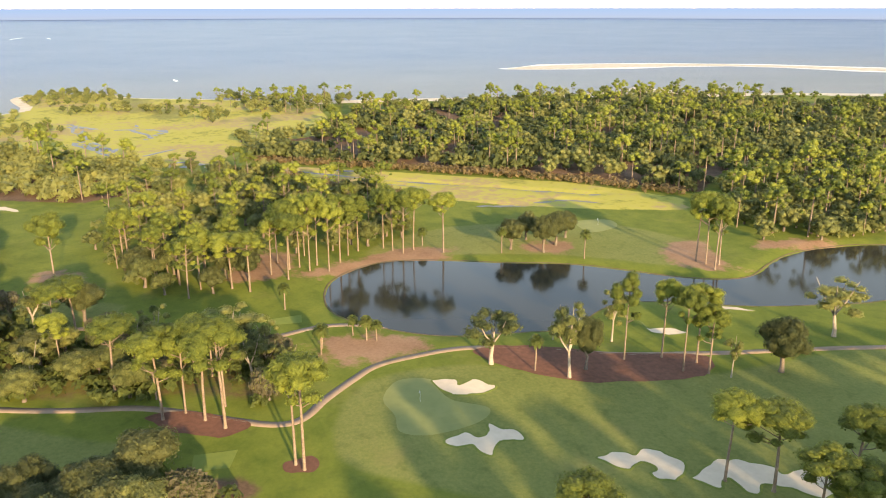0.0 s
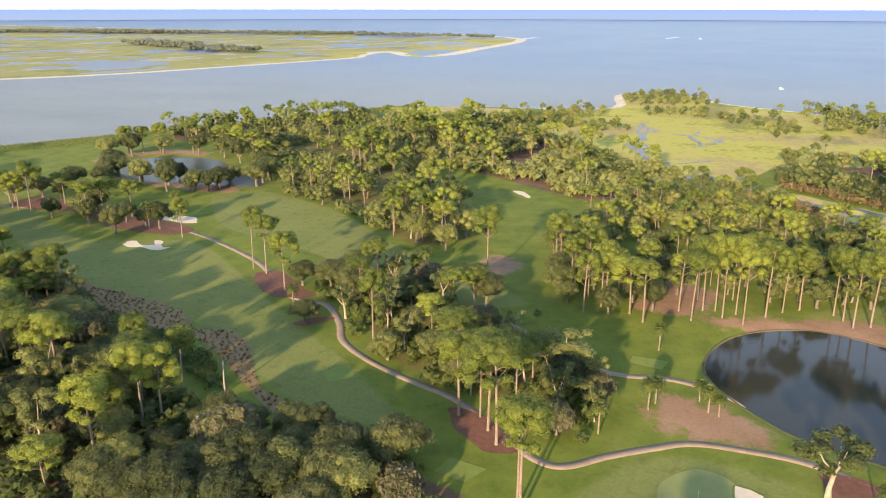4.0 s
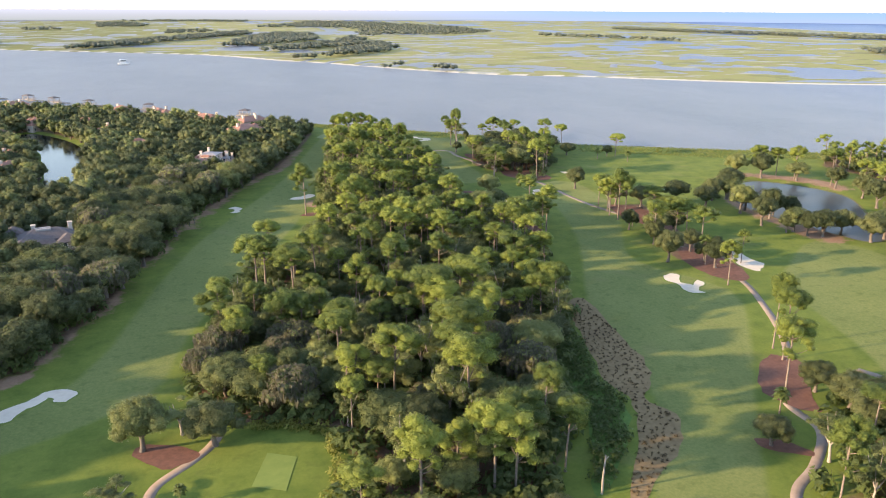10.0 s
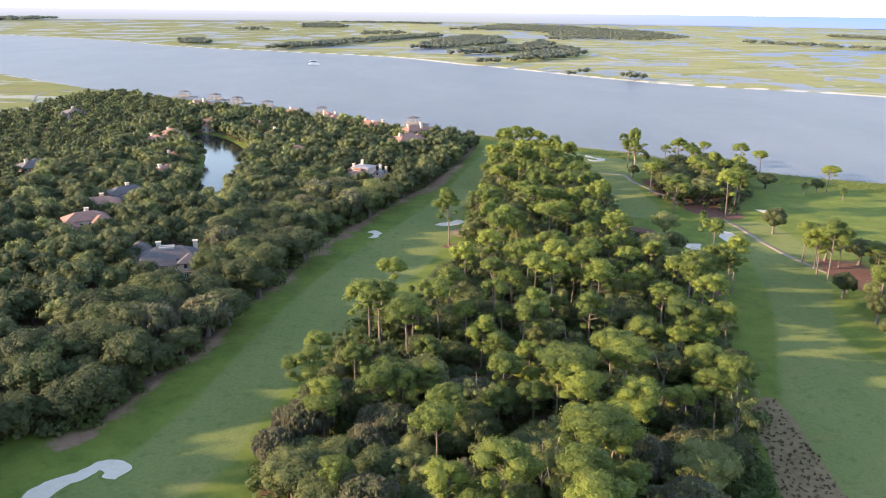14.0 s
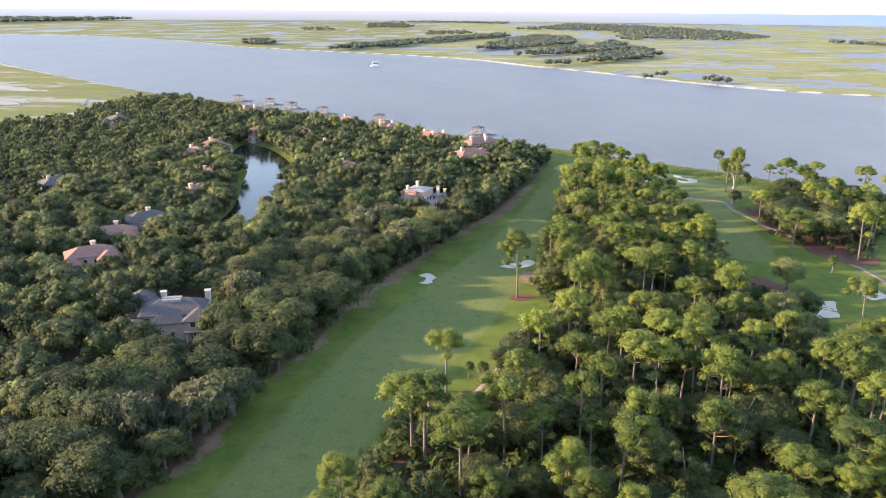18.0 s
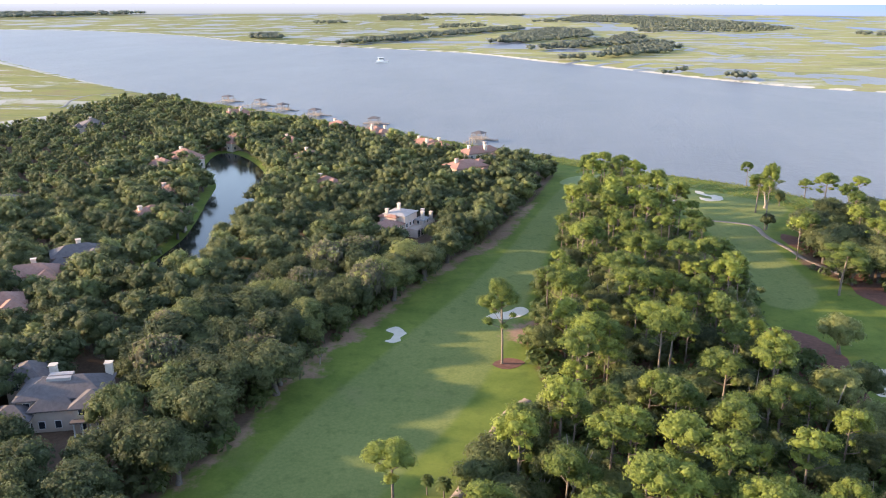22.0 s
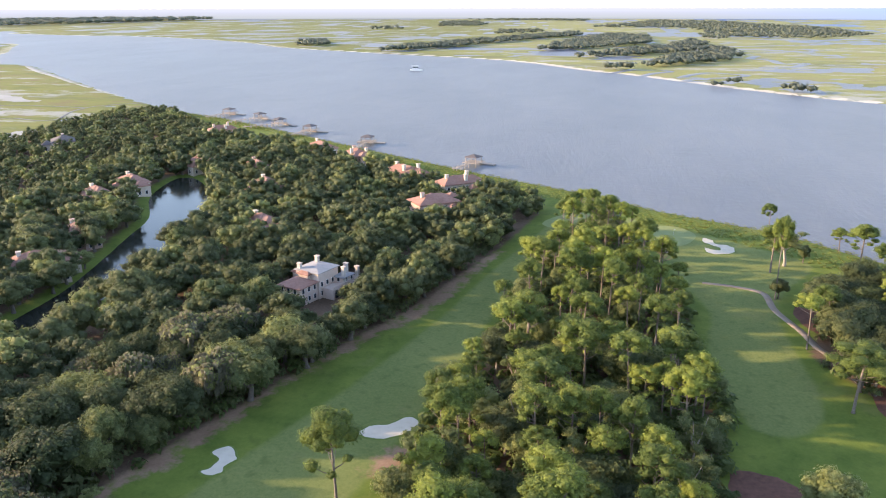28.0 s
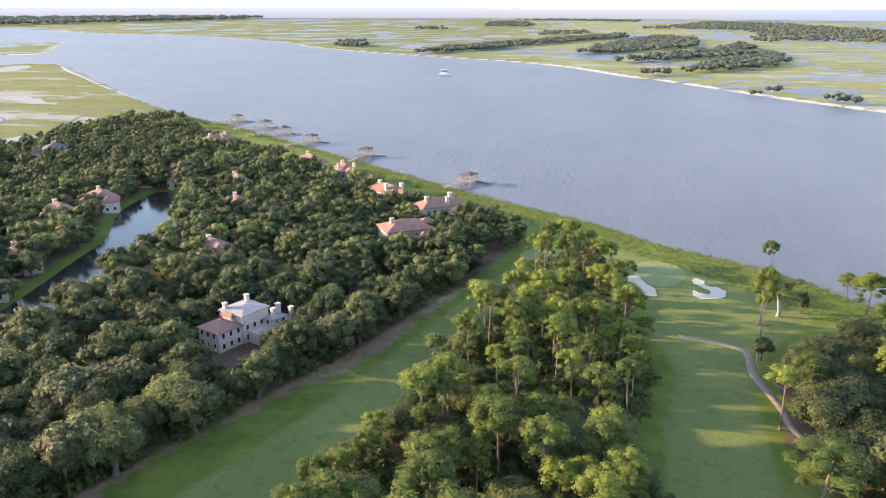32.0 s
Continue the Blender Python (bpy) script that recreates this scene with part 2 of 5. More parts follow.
def mesh_from(name, verts, faces, *mats):
    """A mesh from arrays: faces all of one corner count."""
    verts, faces = np.asarray(verts, np.float32), np.asarray(faces, np.int32)
    me = bpy.data.meshes.new(name)
    n, k = faces.shape
    me.vertices.add(len(verts)), me.loops.add(n * k), me.polygons.add(n)
    me.vertices.foreach_set("co", verts.ravel())
    me.loops.foreach_set("vertex_index", faces.ravel())
    me.polygons.foreach_set("loop_start", np.arange(0, n * k, k, dtype=np.int32))
    me.update(calc_edges=True)
    me.polygons.foreach_set("use_smooth", np.ones(n, bool))
    for x in mats:
        me.materials.append(x)
    return me


def part(name, data, material, parent, label=""):
    """One mesh object (from a bmesh or a mesh) under a thing or a part."""
    if isinstance(data, bmesh.types.BMesh):
        me = bpy.data.meshes.new(name)
        data.to_mesh(me)
        data.free()
        data = me
    if material and not data.materials:
        data.materials.append(material)
    ob = new(name, data)
    ob.parent = parent
    return tagged(ob, label)


def smooth_line(pts, n=6, closed=True):
    """A rounded line through the points."""
    p = np.array(pts, float)
    k = len(p)
    out = []
    for i in range(k if closed else k - 1):
        if closed:
            a, b, c, d = p[i - 1], p[i], p[(i + 1) % k], p[(i + 2) % k]
        else:
            a, b, c, d = p[max(i - 1, 0)], p[i], p[i + 1], p[min(i + 2, k - 1)]
        for t in np.arange(n) / n:
            out.append(0.5 * (2 * b + (c - a) * t + (2 * a - 5 * b + 4 * c - d) * t * t + (3 * b - a - 3 * c + d) * t ** 3))
    if not closed:
        out.append(p[-1])
    return np.array(out)


def inside_depth(poly, X, Y):
    """Signed distance to a closed outline, positive inside."""
    p = np.asarray(poly, float)
    q = np.roll(p, -1, axis=0)
    d = np.full(X.shape, 1e12)
    ins = np.zeros(X.shape, bool)
    for (ax, ay), (bx, by) in zip(p, q):
        ex, ey = bx - ax, by - ay
        t = np.clip(((X - ax) * ex + (Y - ay) * ey) / (ex * ex + ey * ey + 1e-9), 0, 1)
        d = np.minimum(d, (X - ax - t * ex) ** 2 + (Y - ay - t * ey) ** 2)
        if ey:
            ins ^= ((ay > Y) != (by > Y)) & (X < (Y - ay) * ex / ey + ax)
    return np.where(ins, 1, -1) * np.sqrt(d)


def line_distance(line, X, Y):
    d = np.full(X.shape, 1e12)
    for (ax, ay), (bx, by) in zip(line[:-1], line[1:]):
        ex, ey = bx - ax, by - ay
        t = np.clip(((X - ax) * ex + (Y - ay) * ey) / (ex * ex + ey * ey + 1e-9), 0, 1)
        d = np.minimum(d, (X - ax - t * ex) ** 2 + (Y - ay - t * ey) ** 2)
    return np.sqrt(d)


LATTICE = np.random.RandomState(5).rand(257, 257)


def field(X, Y, size):
    """Smooth noise from 0 to 1 with features of the given size."""
    u, v = X / size + 700.3, Y / size + 900.7
    i, j = np.floor(u).astype(int), np.floor(v).astype(int)
    a, b = u - i, v - j
    a, b = a * a * (3 - 2 * a), b * b * (3 - 2 * b)
    i, j = i % 256, j % 256
    g = LATTICE
    return (g[i, j] * (1 - a) + g[i + 1, j] * a) * (1 - b) + (g[i, j + 1] * (1 - a) + g[i + 1, j + 1] * a) * b


# ---- plan: outlines in metres ----
WATER_Z = -0.6
ISLAND = smooth_line([(-900, -1500), (100, -1500), (250, -900), (395, -621), (446, -524), (453, -482), (522, -462), (500, -425), (490, -336), (502, -305), (533, -153),
                      (570, -95), (609, -31), (650, -14), (662, 40), (630, 58), (545, 44), (520, 95), (505, 150), (483, 205), (430, 228), (323, 282), (243, 322), (195, 348),
                      (160, 378), (135, 410), (94, 439), (76, 458), (21, 499), (-19, 532), (-97, 598), (-141, 636), (-195, 680), (-269, 733), (-426, 892), (-663, 1145), (-749, 1163),
                      (-775, 1125), (-1000, 1000), (-1700, 900), (-2600, 0)], 3)
FARLAND = smooth_line([(-2700, 3000), (-1458, 2268), (-1083, 2149), (-888, 2053), (-631, 1841), (-474, 1640), (-253, 1480), (-19, 1323), (94, 1150), (136, 1100), (204, 994), (242, 931), (320, 835),
                       (422, 774), (519, 695), (633, 624), (788, 575), (996, 517), (1060, 535), (1150, 545), (1069, 470), (1104, 415), (1298, 426), (1766, 484), (2026, 767),
                       (2058, 1128), (2148, 2173), (2370, 3671), (2300, 4150), (0, 4600), (-2600, 4000)], 3)
LEFTFAR = smooth_line([(-2600, 1300), (-1800, 1900), (-1225, 1690), (-1110, 1740), (-1008, 1590), (-876, 1370), (-941, 1320), (-1400, 1150)], 3)
LAKE = smooth_line([(103, -69), (114, -75), (121, -88), (118, -101), (107, -121), (100, -136), (89, -148), (74, -164), (71, -180), (80, -198), (83, -216), (77, -240), (60, -245), (48, -205),
                    (54, -174), (61, -158), (69, -145), (72, -130), (63, -114), (64, -108), (67, -95), (71, -84), (83, -72), (92, -68)], 3)
POND_A = smooth_line([(203, 205), (228, 228), (244, 210), (246, 190), (230, 163), (217, 140), (205, 135), (200, 157), (196, 180)], 4)
POND_B = smooth_line([(-128, 474), (-112, 458), (-94, 423), (-86, 387), (-81, 346), (-80, 310), (-78, 285), (-82, 270), (-90, 290), (-90, 317), (-94, 344), (-100, 374), (-106, 403), (-123, 437)], 4)
SANDBAR = smooth_line([(775, -450), (803, -552), (742, -724), (598, -867), (520, -900), (540, -830), (690, -716), (722, -540), (740, -455)], 3)
CREEK = smooth_line([(454, 13), (435, 0), (379, -3), (338, -15), (325, -27), (300, -40), (270, -85), (225, -130), (170, -195)], 6, False)
RILLS = [(CREEK, 1.5)] + [(smooth_line(p, 6, False), w) for p, w in (([(350, -20), (361, -8), (380, 2), (400, -4), (425, 4), (458, 4)], 1.6), ([(380, -34), (396, -39), (412, -46), (427, -30), (445, -32)], 2.2), ([(212, -100), (231, -107), (222, -122), (208, -139)], 1.1), ([(174, -142), (168, -158), (171, -174), (161, -186)], 1.4))]
WOOD_WEST = [(-60, 100), (-47, 139), (-42, 165), (-33, 192), (-28, 222), (-12, 258), (1, 290), (17, 325), (36, 380), (48, 426), (36, 446), (3, 466), (-30, 496), (-72, 526), (-112, 560),
             (-160, 604), (-208, 652), (-245, 702), (-285, 690), (-285, 610), (-272, 560), (-300, 540), (-340, 470), (-310, 340), (-250, 200), (-150, 90)]
WOOD_MID = [(-18, 64), (-27, 78), (-24, 110), (-8, 160), (3, 165), (14, 192), (26, 205), (22, 232), (25, 250), (30, 277), (46, 345), (58, 405), (68, 418), (84, 378), (84, 345), (90, 320), (84, 297), (88, 262),
            (82, 240), (80, 212), (82, 190), (90, 164), (74, 106), (66, 86), (52, 62), (49, 48), (38, 32), (29, 16), (30, 2), (33, -14), (29, -36), (22, -38), (6, -10), (-4, 10), (-4, 30), (2, 44), (0, 57)]
WOOD_EAST = [(60, -16), (64, 0), (84, 20), (108, 44), (120, 38), (122, 14), (102, -2), (88, -20), (84, -36), (64, -50), (50, -50), (47, -42), (55, -28)]
WOOD_PINES = [(188, -8), (231, -30), (303, 20), (290, -20), (258, -79), (223, -84), (205, -115), (150, -108), (132, -95), (122, -64), (104, -50), (104, -34), (143, -14)]
WOOD_NORTH = [(196, 118), (215, 128), (288, 198), (349, 184), (374, 85), (330, 70), (280, 106), (228, 50), (186, 22), (161, 14), (147, 24), (146, 36), (176, 70), (184, 86)]
WOOD_CREEK = [(300, 112), (391, 168), (430, 90), (403, 79), (298, -30), (250, -40), (232, -6), (256, 36), (287, 88)]
WOOD_FAR = [(345, -103), (400, -150), (455, -180), (460, -293), (435, -400), (330, -560), (200, -420), (160, -330), (190, -300), (181, -262), (157, -232), (203, -200), (230, -170), (264, -120), (298, -75)]
WOOD_SHORE = [(286, 250), (288, 200), (349, 188), (400, 175), (425, 205), (396, 228), (304, 266)]
WOOD_CLUMP = [(136, 206), (142, 180), (125, 138), (127, 108), (143, 118), (145, 150), (156, 204)]
OAK_GROVE = [(112, 300), (120, 278), (134, 258), (160, 300), (172, 345), (140, 350), (125, 330)]
MARSHES = [[(520, 95), (540, 50), (630, 62), (660, 40), (645, -14), (609, -31), (560, -100), (530, -160), (430, -150), (357, -125), (335, -76), (292, -64), (300, -35), (345, 29), (393, 76), (456, 63)],
           [(281, -83), (254, -118), (222, -158), (196, -193), (154, -220), (138, -209), (158, -168), (182, -138), (193, -124), (233, -95)],
           [(-272, 733), (-291, 694), (-290, 608), (-272, 552), (-300, 530), (-345, 460), (-420, 300), (-1500, 300), (-1700, 900), (-775, 1130), (-663, 1150), (-426, 895)],
           [(135, 414), (94, 441), (76, 462), (21, 503), (-97, 602), (-195, 684), (-269, 733), (-262, 712), (-190, 655), (-130, 615), (-90, 580), (-20, 512), (15, 480), (64, 444), (102, 409), (136, 372), (170, 332), (240, 288), (320, 254), (410, 204), (470, 185), (520, 215), (330, 290), (245, 330), (165, 385)],
           [(430, 170), (475, 205), (500, 160), (500, 100), (470, 80), (440, 110)]]
FAIRWAYS = [[(-75, 60), (-50, 92), (-36, 150), (-22, 200), (-5, 240), (15, 290), (38, 370), (55, 420), (60, 405), (42, 345), (28, 277), (16, 225), (4, 190), (-10, 160), (-27, 110), (-36, 78)],
            [(45, 12), (66, 45), (74, 75), (80, 105), (104, 160), (118, 210), (126, 250), (146, 250), (140, 200), (124, 165), (112, 135), (124, 102), (108, 72), (90, 47), (74, 24), (62, 6), (48, -12), (40, -25)],
            [(195, 118), (175, 72), (146, 35), (125, 0), (112, -20), (104, 5), (118, 30), (130, 60), (142, 100), (160, 120), (185, 138)],
            [(30, -50), (52, -62), (50, -85), (36, -102), (28, -130), (20, -175), (-40, -175), (-15, -100), (15, -60)],
            [(132, -85), (151, -122), (136, -160), (130, -175), (100, -185), (86, -166), (104, -146), (116, -124)],
            [(92, 262), (90, 300), (95, 325), (90, 350), (88, 375), (72, 425), (90, 418), (120, 390), (135, 370), (120, 345), (112, 320), (108, 270)]]
BARE_SOIL = [[(198.2, 205.4), (194.5, 179.1), (194.3, 162.4), (198.5, 150.2), (200.2, 139.7), (192.0, 132.8), (186.1, 141.9), (186.0, 156.6), (187.4, 178.8), (190.5, 196.3)], [(77, -62), (68, -79), (62, -77), (60, -70), (63, -59), (70, -56)], [(134, -46), (148, -53), (139, -64), (127, -63), (119, -57), (122, -46)],
             [(118, -62), (128, -82), (134, -99), (126, -112), (118, -104), (122, -89), (115, -73)], [(149, 3), (143, -9), (130, -5), (133, 2)], [(104, -186), (82, -178), (76, -182), (86, -166), (104, -172)],
             [(19, 241), (27, 250), (34, 246), (30, 236), (22, 234)], [(118, -132), (110, -140), (116, -148), (124, -142)], [(90, -200), (84, -222), (90, -224), (97, -202)],
             [(-30, 216), (-29, 226), (-25, 236), (-23, 228), (-26, 215)], [(205, 212), (226, 236), (246, 222), (254, 200), (262, 205), (256, 228), (230, 246), (204, 224)]]
WEST_LINE = smooth_line([(-62, 96), (-48, 137), (-42, 163), (-33, 190), (-27, 220), (-12, 255), (2, 288), (18, 323), (36, 376)], 4, False)
WOODS = (WOOD_WEST, WOOD_MID, WOOD_EAST, WOOD_PINES, WOOD_NORTH, WOOD_CREEK, WOOD_FAR, WOOD_SHORE, WOOD_CLUMP, OAK_GROVE)


def spread(*spans):
    """Grid lines: spans of (from, to, step)."""
    out = [np.arange(a, b, s) for a, b, s in spans]
    return np.concatenate([*out, [spans[-1][1]]])


def ground_height(X, Y):
    d = inside_depth(ISLAND, X, Y)
    z = np.clip(WATER_Z + 0.12 * d, -3.0, 0.0)
    df = np.maximum(inside_depth(FARLAND, X, Y), inside_depth(LEFTFAR, X, Y))
    pools = field(X, Y, 90) * 0.5 + field(X, Y * 1.6 + X * 0.2, 38) * 0.35 + field(X, Y, 15) * 0.15
    far = np.clip(WATER_Z + 0.05 * df, -3.0, 0.0) - np.where(df > 25, np.clip((pools - 0.575) * 14, 0, 1.2), 0)
    marsh = np.zeros(X.shape)
    for k, poly in enumerate(MARSHES):
        dm = inside_depth(poly, X, Y)
        if k != 3:
            marsh = np.maximum(marsh, np.clip(dm / 6 + 0.5, 0, 1))
        if k in (0, 2):
            z = z - np.where(dm > 8, np.clip((pools - (0.78 if k == 0 else 0.8)) * 14, 0, 1.2), 0)
    for line, half in RILLS:
        z = z - 1.3 * np.clip(1.2 - line_distance(line, X, Y) / (half * (0.5 + field(X, Y, 17))), 0, 1)
    z = np.maximum(z, far)
    z = np.maximum(z, np.clip(WATER_Z - 0.25 + 0.04 * inside_depth(SANDBAR, X, Y), -3, -0.3))
    for poly, bank in ((LAKE, 0.16), (POND_A, 0.16), (POND_B, 0.14)):
        z = np.minimum(z, np.maximum(WATER_Z - 0.3 - inside_depth(poly, X, Y) * bank, -2.5))
    dry = np.clip((z + 0.35) * 3, 0, 1)
    z = z + dry * (1 - marsh) * np.clip(d / 40, 0, 1) * ((field(X, Y, 34) - 0.5) * 0.8 + (field(X, Y, 11) - 0.5) * 0.2)
    return z, marsh, d, df


def zones(X, Y, marsh, d, df):
    fair, litter = np.zeros(X.shape), np.zeros(X.shape)
    for poly in FAIRWAYS:
        fair = np.maximum(fair, np.clip(inside_depth(smooth_line(poly, 3), X, Y) / 5 + 0.5, 0, 1))
    for poly in WOODS:
        litter = np.maximum(litter, np.clip(inside_depth(poly, X, Y) / 7 + 0.3, 0, 1) * (0.35 if poly is WOOD_PINES else 0.5 if poly in (WOOD_EAST, WOOD_NORTH) else 1.0))
    for water in (LAKE, POND_A, POND_B):
        litter = litter * np.clip((-inside_depth(water, X, Y) - 2) / 11, 0, 1)
    sand = np.where((d > -2) & (d < np.where(Y < -140, 26, 7)) & (Y < 110) & (X > 300), 1.0, 0.0)
    beach = np.clip(1.3 - np.abs(df - 4) / np.where(X > 1100, 24.0, 9.0), 0, 1)
    sand = np.maximum(sand, beach)
    sand = np.maximum(sand, np.where(inside_depth(SANDBAR, X, Y) > -8, 1.0, 0.0))
    marsh = np.where(df > -20, 1.0, marsh)
    return np.stack([fair, litter, marsh, sand], -1)


gx = spread((-4700, -1700, 250), (-1700, -450, 20), (-450, -130, 6), (-130, 270, 3), (270, 700, 6), (700, 2400, 20), (2400, 4700, 230))
gy = spread((-4700, -950, 250), (-950, -480, 20), (-480, -190, 6), (-190, 480, 3), (480, 760, 6), (760, 2300, 20), (2300, 4700, 160))
GX, GY = np.meshgrid(gx, gy)
GZ, marsh_w, isl_d, far_d = ground_height(GX, GY)
nx, ny = len(gx), len(gy)
idx = np.arange(nx * ny).reshape(ny, nx)
quads = np.stack([idx[:-1, :-1], idx[:-1, 1:], idx[1:, 1:], idx[1:, :-1]], -1).reshape(-1, 4)
me = mesh_from("ground", np.stack([GX, GY, GZ], -1).reshape(-1, 3), quads, GROUND)
attr = me.attributes.new("zones", "FLOAT_COLOR", "POINT")
attr.data.foreach_set("color", zones(GX, GY, marsh_w, isl_d, far_d).astype(np.float32).ravel())
bare = np.zeros(GX.shape)
for poly in BARE_SOIL:
    bare = np.maximum(bare, np.clip(inside_depth(smooth_line(poly, 3), GX, GY) / 9 + 0.55, 0, 1))
bare = np.maximum(bare, np.clip(0.45 + 0.8 * field(GX, GY, 19) - line_distance(WEST_LINE - (1.5, 0), GX, GY) / 6.0, 0, 0.72))
me.attributes.new("soil", "FLOAT", "POINT").data.foreach_set("value", bare.astype(np.float32).ravel())
me.polygons.foreach_set("use_smooth", np.ones(len(me.polygons), bool))
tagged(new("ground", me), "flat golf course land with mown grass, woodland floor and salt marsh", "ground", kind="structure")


def grid_z(X, Y):
    """Height of the built ground sheet."""
    X, Y = np.asarray(X, float), np.asarray(Y, float)
    i, j = np.clip(np.searchsorted(gx, X) - 1, 0, nx - 2), np.clip(np.searchsorted(gy, Y) - 1, 0, ny - 2)
    a, c = (X - gx[i]) / (gx[i + 1] - gx[i]), (Y - gy[j]) / (gy[j + 1] - gy[j])
    return (GZ[j, i] * (1 - a) + GZ[j, i + 1] * a) * (1 - c) + (GZ[j + 1, i] * (1 - a) + GZ[j + 1, i + 1] * a) * c


def ground_z(x, y):
    return float(grid_z(x, y))


def disc(name, r, z, mat, n=96):
    bm = bmesh.new()
    bmesh.ops.create_circle(bm, cap_ends=True, segments=n, radius=r)
    bmesh.ops.translate(bm, verts=bm.verts, vec=(0, 30, z))
    me = bpy.data.meshes.new(name)
    bm.to_mesh(me)
    bm.free()
    me.materials.append(mat)
    return me


tagged(new("water", disc("water", 4750, WATER_Z, SEA)), "wide grey-blue tidal river and open sea", "water", kind="structure")


def flat_patch(name, outline, z, mat):
    """A flat filled outline."""
    bm = bmesh.new()
    vs = [bm.verts.new((x, y, z)) for x, y in outline]
    f = bm.faces.new(vs)
    if f.normal.z < 0:
        f.normal_flip()
    bmesh.ops.triangulate(bm, faces=[f])
    me = bpy.data.meshes.new(name)
    bm.to_mesh(me)
    bm.free()
    me.materials.append(mat)
    return me


def grown(poly, by):
    """The outline moved outwards."""
    p = np.asarray(poly, float)
    t = np.roll(p, -1, 0) - np.roll(p, 1, 0)
    nrm = np.stack([t[:, 1], -t[:, 0]], -1) / (np.linalg.norm(t, axis=1)[:, None] + 1e-9)
    area = np.sum(p[:, 0] * np.roll(p[:, 1], -1) - p[:, 1] * np.roll(p[:, 0], -1))
    return p + nrm * by * (1 if area > 0 else -1)


for label, poly in (("dark still golf course pond with mown banks", LAKE), ("small pond between fairways reflecting the sky", POND_A), ("long narrow lagoon between the wooded house plots", POND_B)):
    tagged(new("pond", flat_patch("pond", grown(poly, 2.9), WATER_Z + 0.06, RUFFLED if poly is POND_A else POND)), label, "pond", kind="structure")

# Self-glowing ring that fills the strip between ground edge and horizon.
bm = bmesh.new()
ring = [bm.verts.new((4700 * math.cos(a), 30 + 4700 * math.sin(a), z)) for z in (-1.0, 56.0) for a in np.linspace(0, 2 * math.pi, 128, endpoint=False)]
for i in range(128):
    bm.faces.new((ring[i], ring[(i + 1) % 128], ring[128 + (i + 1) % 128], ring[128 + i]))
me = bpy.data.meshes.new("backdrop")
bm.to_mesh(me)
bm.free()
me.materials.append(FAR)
tagged(new("backdrop", me), "glowing backdrop with painted haze for distant sea and low land at the horizon", "backdrop", kind="structure")

# ---- trees ----


def ball(level):
    bm = bmesh.new()
    bmesh.ops.create_icosphere(bm, subdivisions=level, radius=1.0)
    bm.verts.index_update()
    out = np.array([v.co[:] for v in bm.verts]), np.array([[v.index for v in f.verts] for f in bm.faces])
    bm.free()
    return out


BALLS = {1: ball(1), 2: ball(2)}


def leaf_cards(centres, radii, squash, per, size, rng, core=0):
    """Foliage: lumpy puffs of small leaf clumps; core closes the heart of each puff with dense leaf mass."""
    V, cores, faces, n_core = [], [], [], 0
    flat = np.array([1, 1, squash])
    for (c, r) in zip(centres, radii):
        n = max(5, int(per * (r / np.mean(radii)) ** 2))
        lumps = rng.normal(size=(11, 3)) + (0, 0, 0.4)
        lumps /= np.linalg.norm(lumps, axis=1)[:, None]
        swell = lambda d: 0.88 + 0.2 * np.max(np.exp(11 * (d @ lumps.T - 1)), axis=1)
        e = rng.normal(size=(n, 3))
        e /= np.linalg.norm(e, axis=1)[:, None]
        e[:, 2] = np.where(e[:, 2] < -0.45, -e[:, 2], e[:, 2])
        g = rng.normal(size=(n, 3))
        g /= np.linalg.norm(g, axis=1)[:, None]
        pos = c + e * (r * swell(e) * rng.uniform(0.82 if core else 0.6, 1.2, n))[:, None] * flat
        nr = e + g * 0.6 + np.array([0, 0, 0.3])
        nr /= np.linalg.norm(nr, axis=1)[:, None]
        t = np.cross(nr, rng.normal(size=(n, 3)))
        t /= np.linalg.norm(t, axis=1)[:, None] + 1e-9
        b = np.cross(nr, t)
        s = size * rng.uniform(0.55, 1.3, n)[:, None]
        k = rng.uniform(0.6, 1.15, (n, 3))[:, :, None]
        q = np.stack([pos + (-t - b * 0.5) * s * k[:, 0], pos + (t - b * 0.6) * s * k[:, 1], pos + b * s * k[:, 2]], 1)
        V.append(q.reshape(-1, 3))
        if core:
            d, f = BALLS[core]
            cores.append(c + d * (r * 0.82 * swell(d) * rng.uniform(0.86, 1.12, len(d)))[:, None] * flat)
            faces.append(f + n_core)
            n_core += len(d)
    V = np.concatenate(V)
    F = np.arange(len(V)).reshape(-1, 3)
    if core:
        F = np.concatenate([F, np.concatenate(faces) + len(V)])
        V = np.concatenate([V, *cores])
    return V, F


def limb(points, radii, sides=6):
    """A tapered tube through the points."""
    p = np.array(points, float)
    V = []
    for i in range(len(p)):
        t = p[min(i + 1, len(p) - 1)] - p[max(i - 1, 0)]
        t /= np.linalg.norm(t) + 1e-9
        a = np.cross(t, (0.3, 0.9, 0.1))
        a /= np.linalg.norm(a) + 1e-9
        b = np.cross(t, a)
        ang = np.linspace(0, 2 * math.pi, sides, endpoint=False)
        V.append(p[i] + radii[i] * (np.cos(ang)[:, None] * a + np.sin(ang)[:, None] * b))
    F = []
    for i in range(len(p) - 1):
        for j in range(sides):
            k = (j + 1) % sides
            F.append((i * sides + j, i * sides + k, (i + 1) * sides + k, (i + 1) * sides + j))
    return np.concatenate(V), np.array(F)


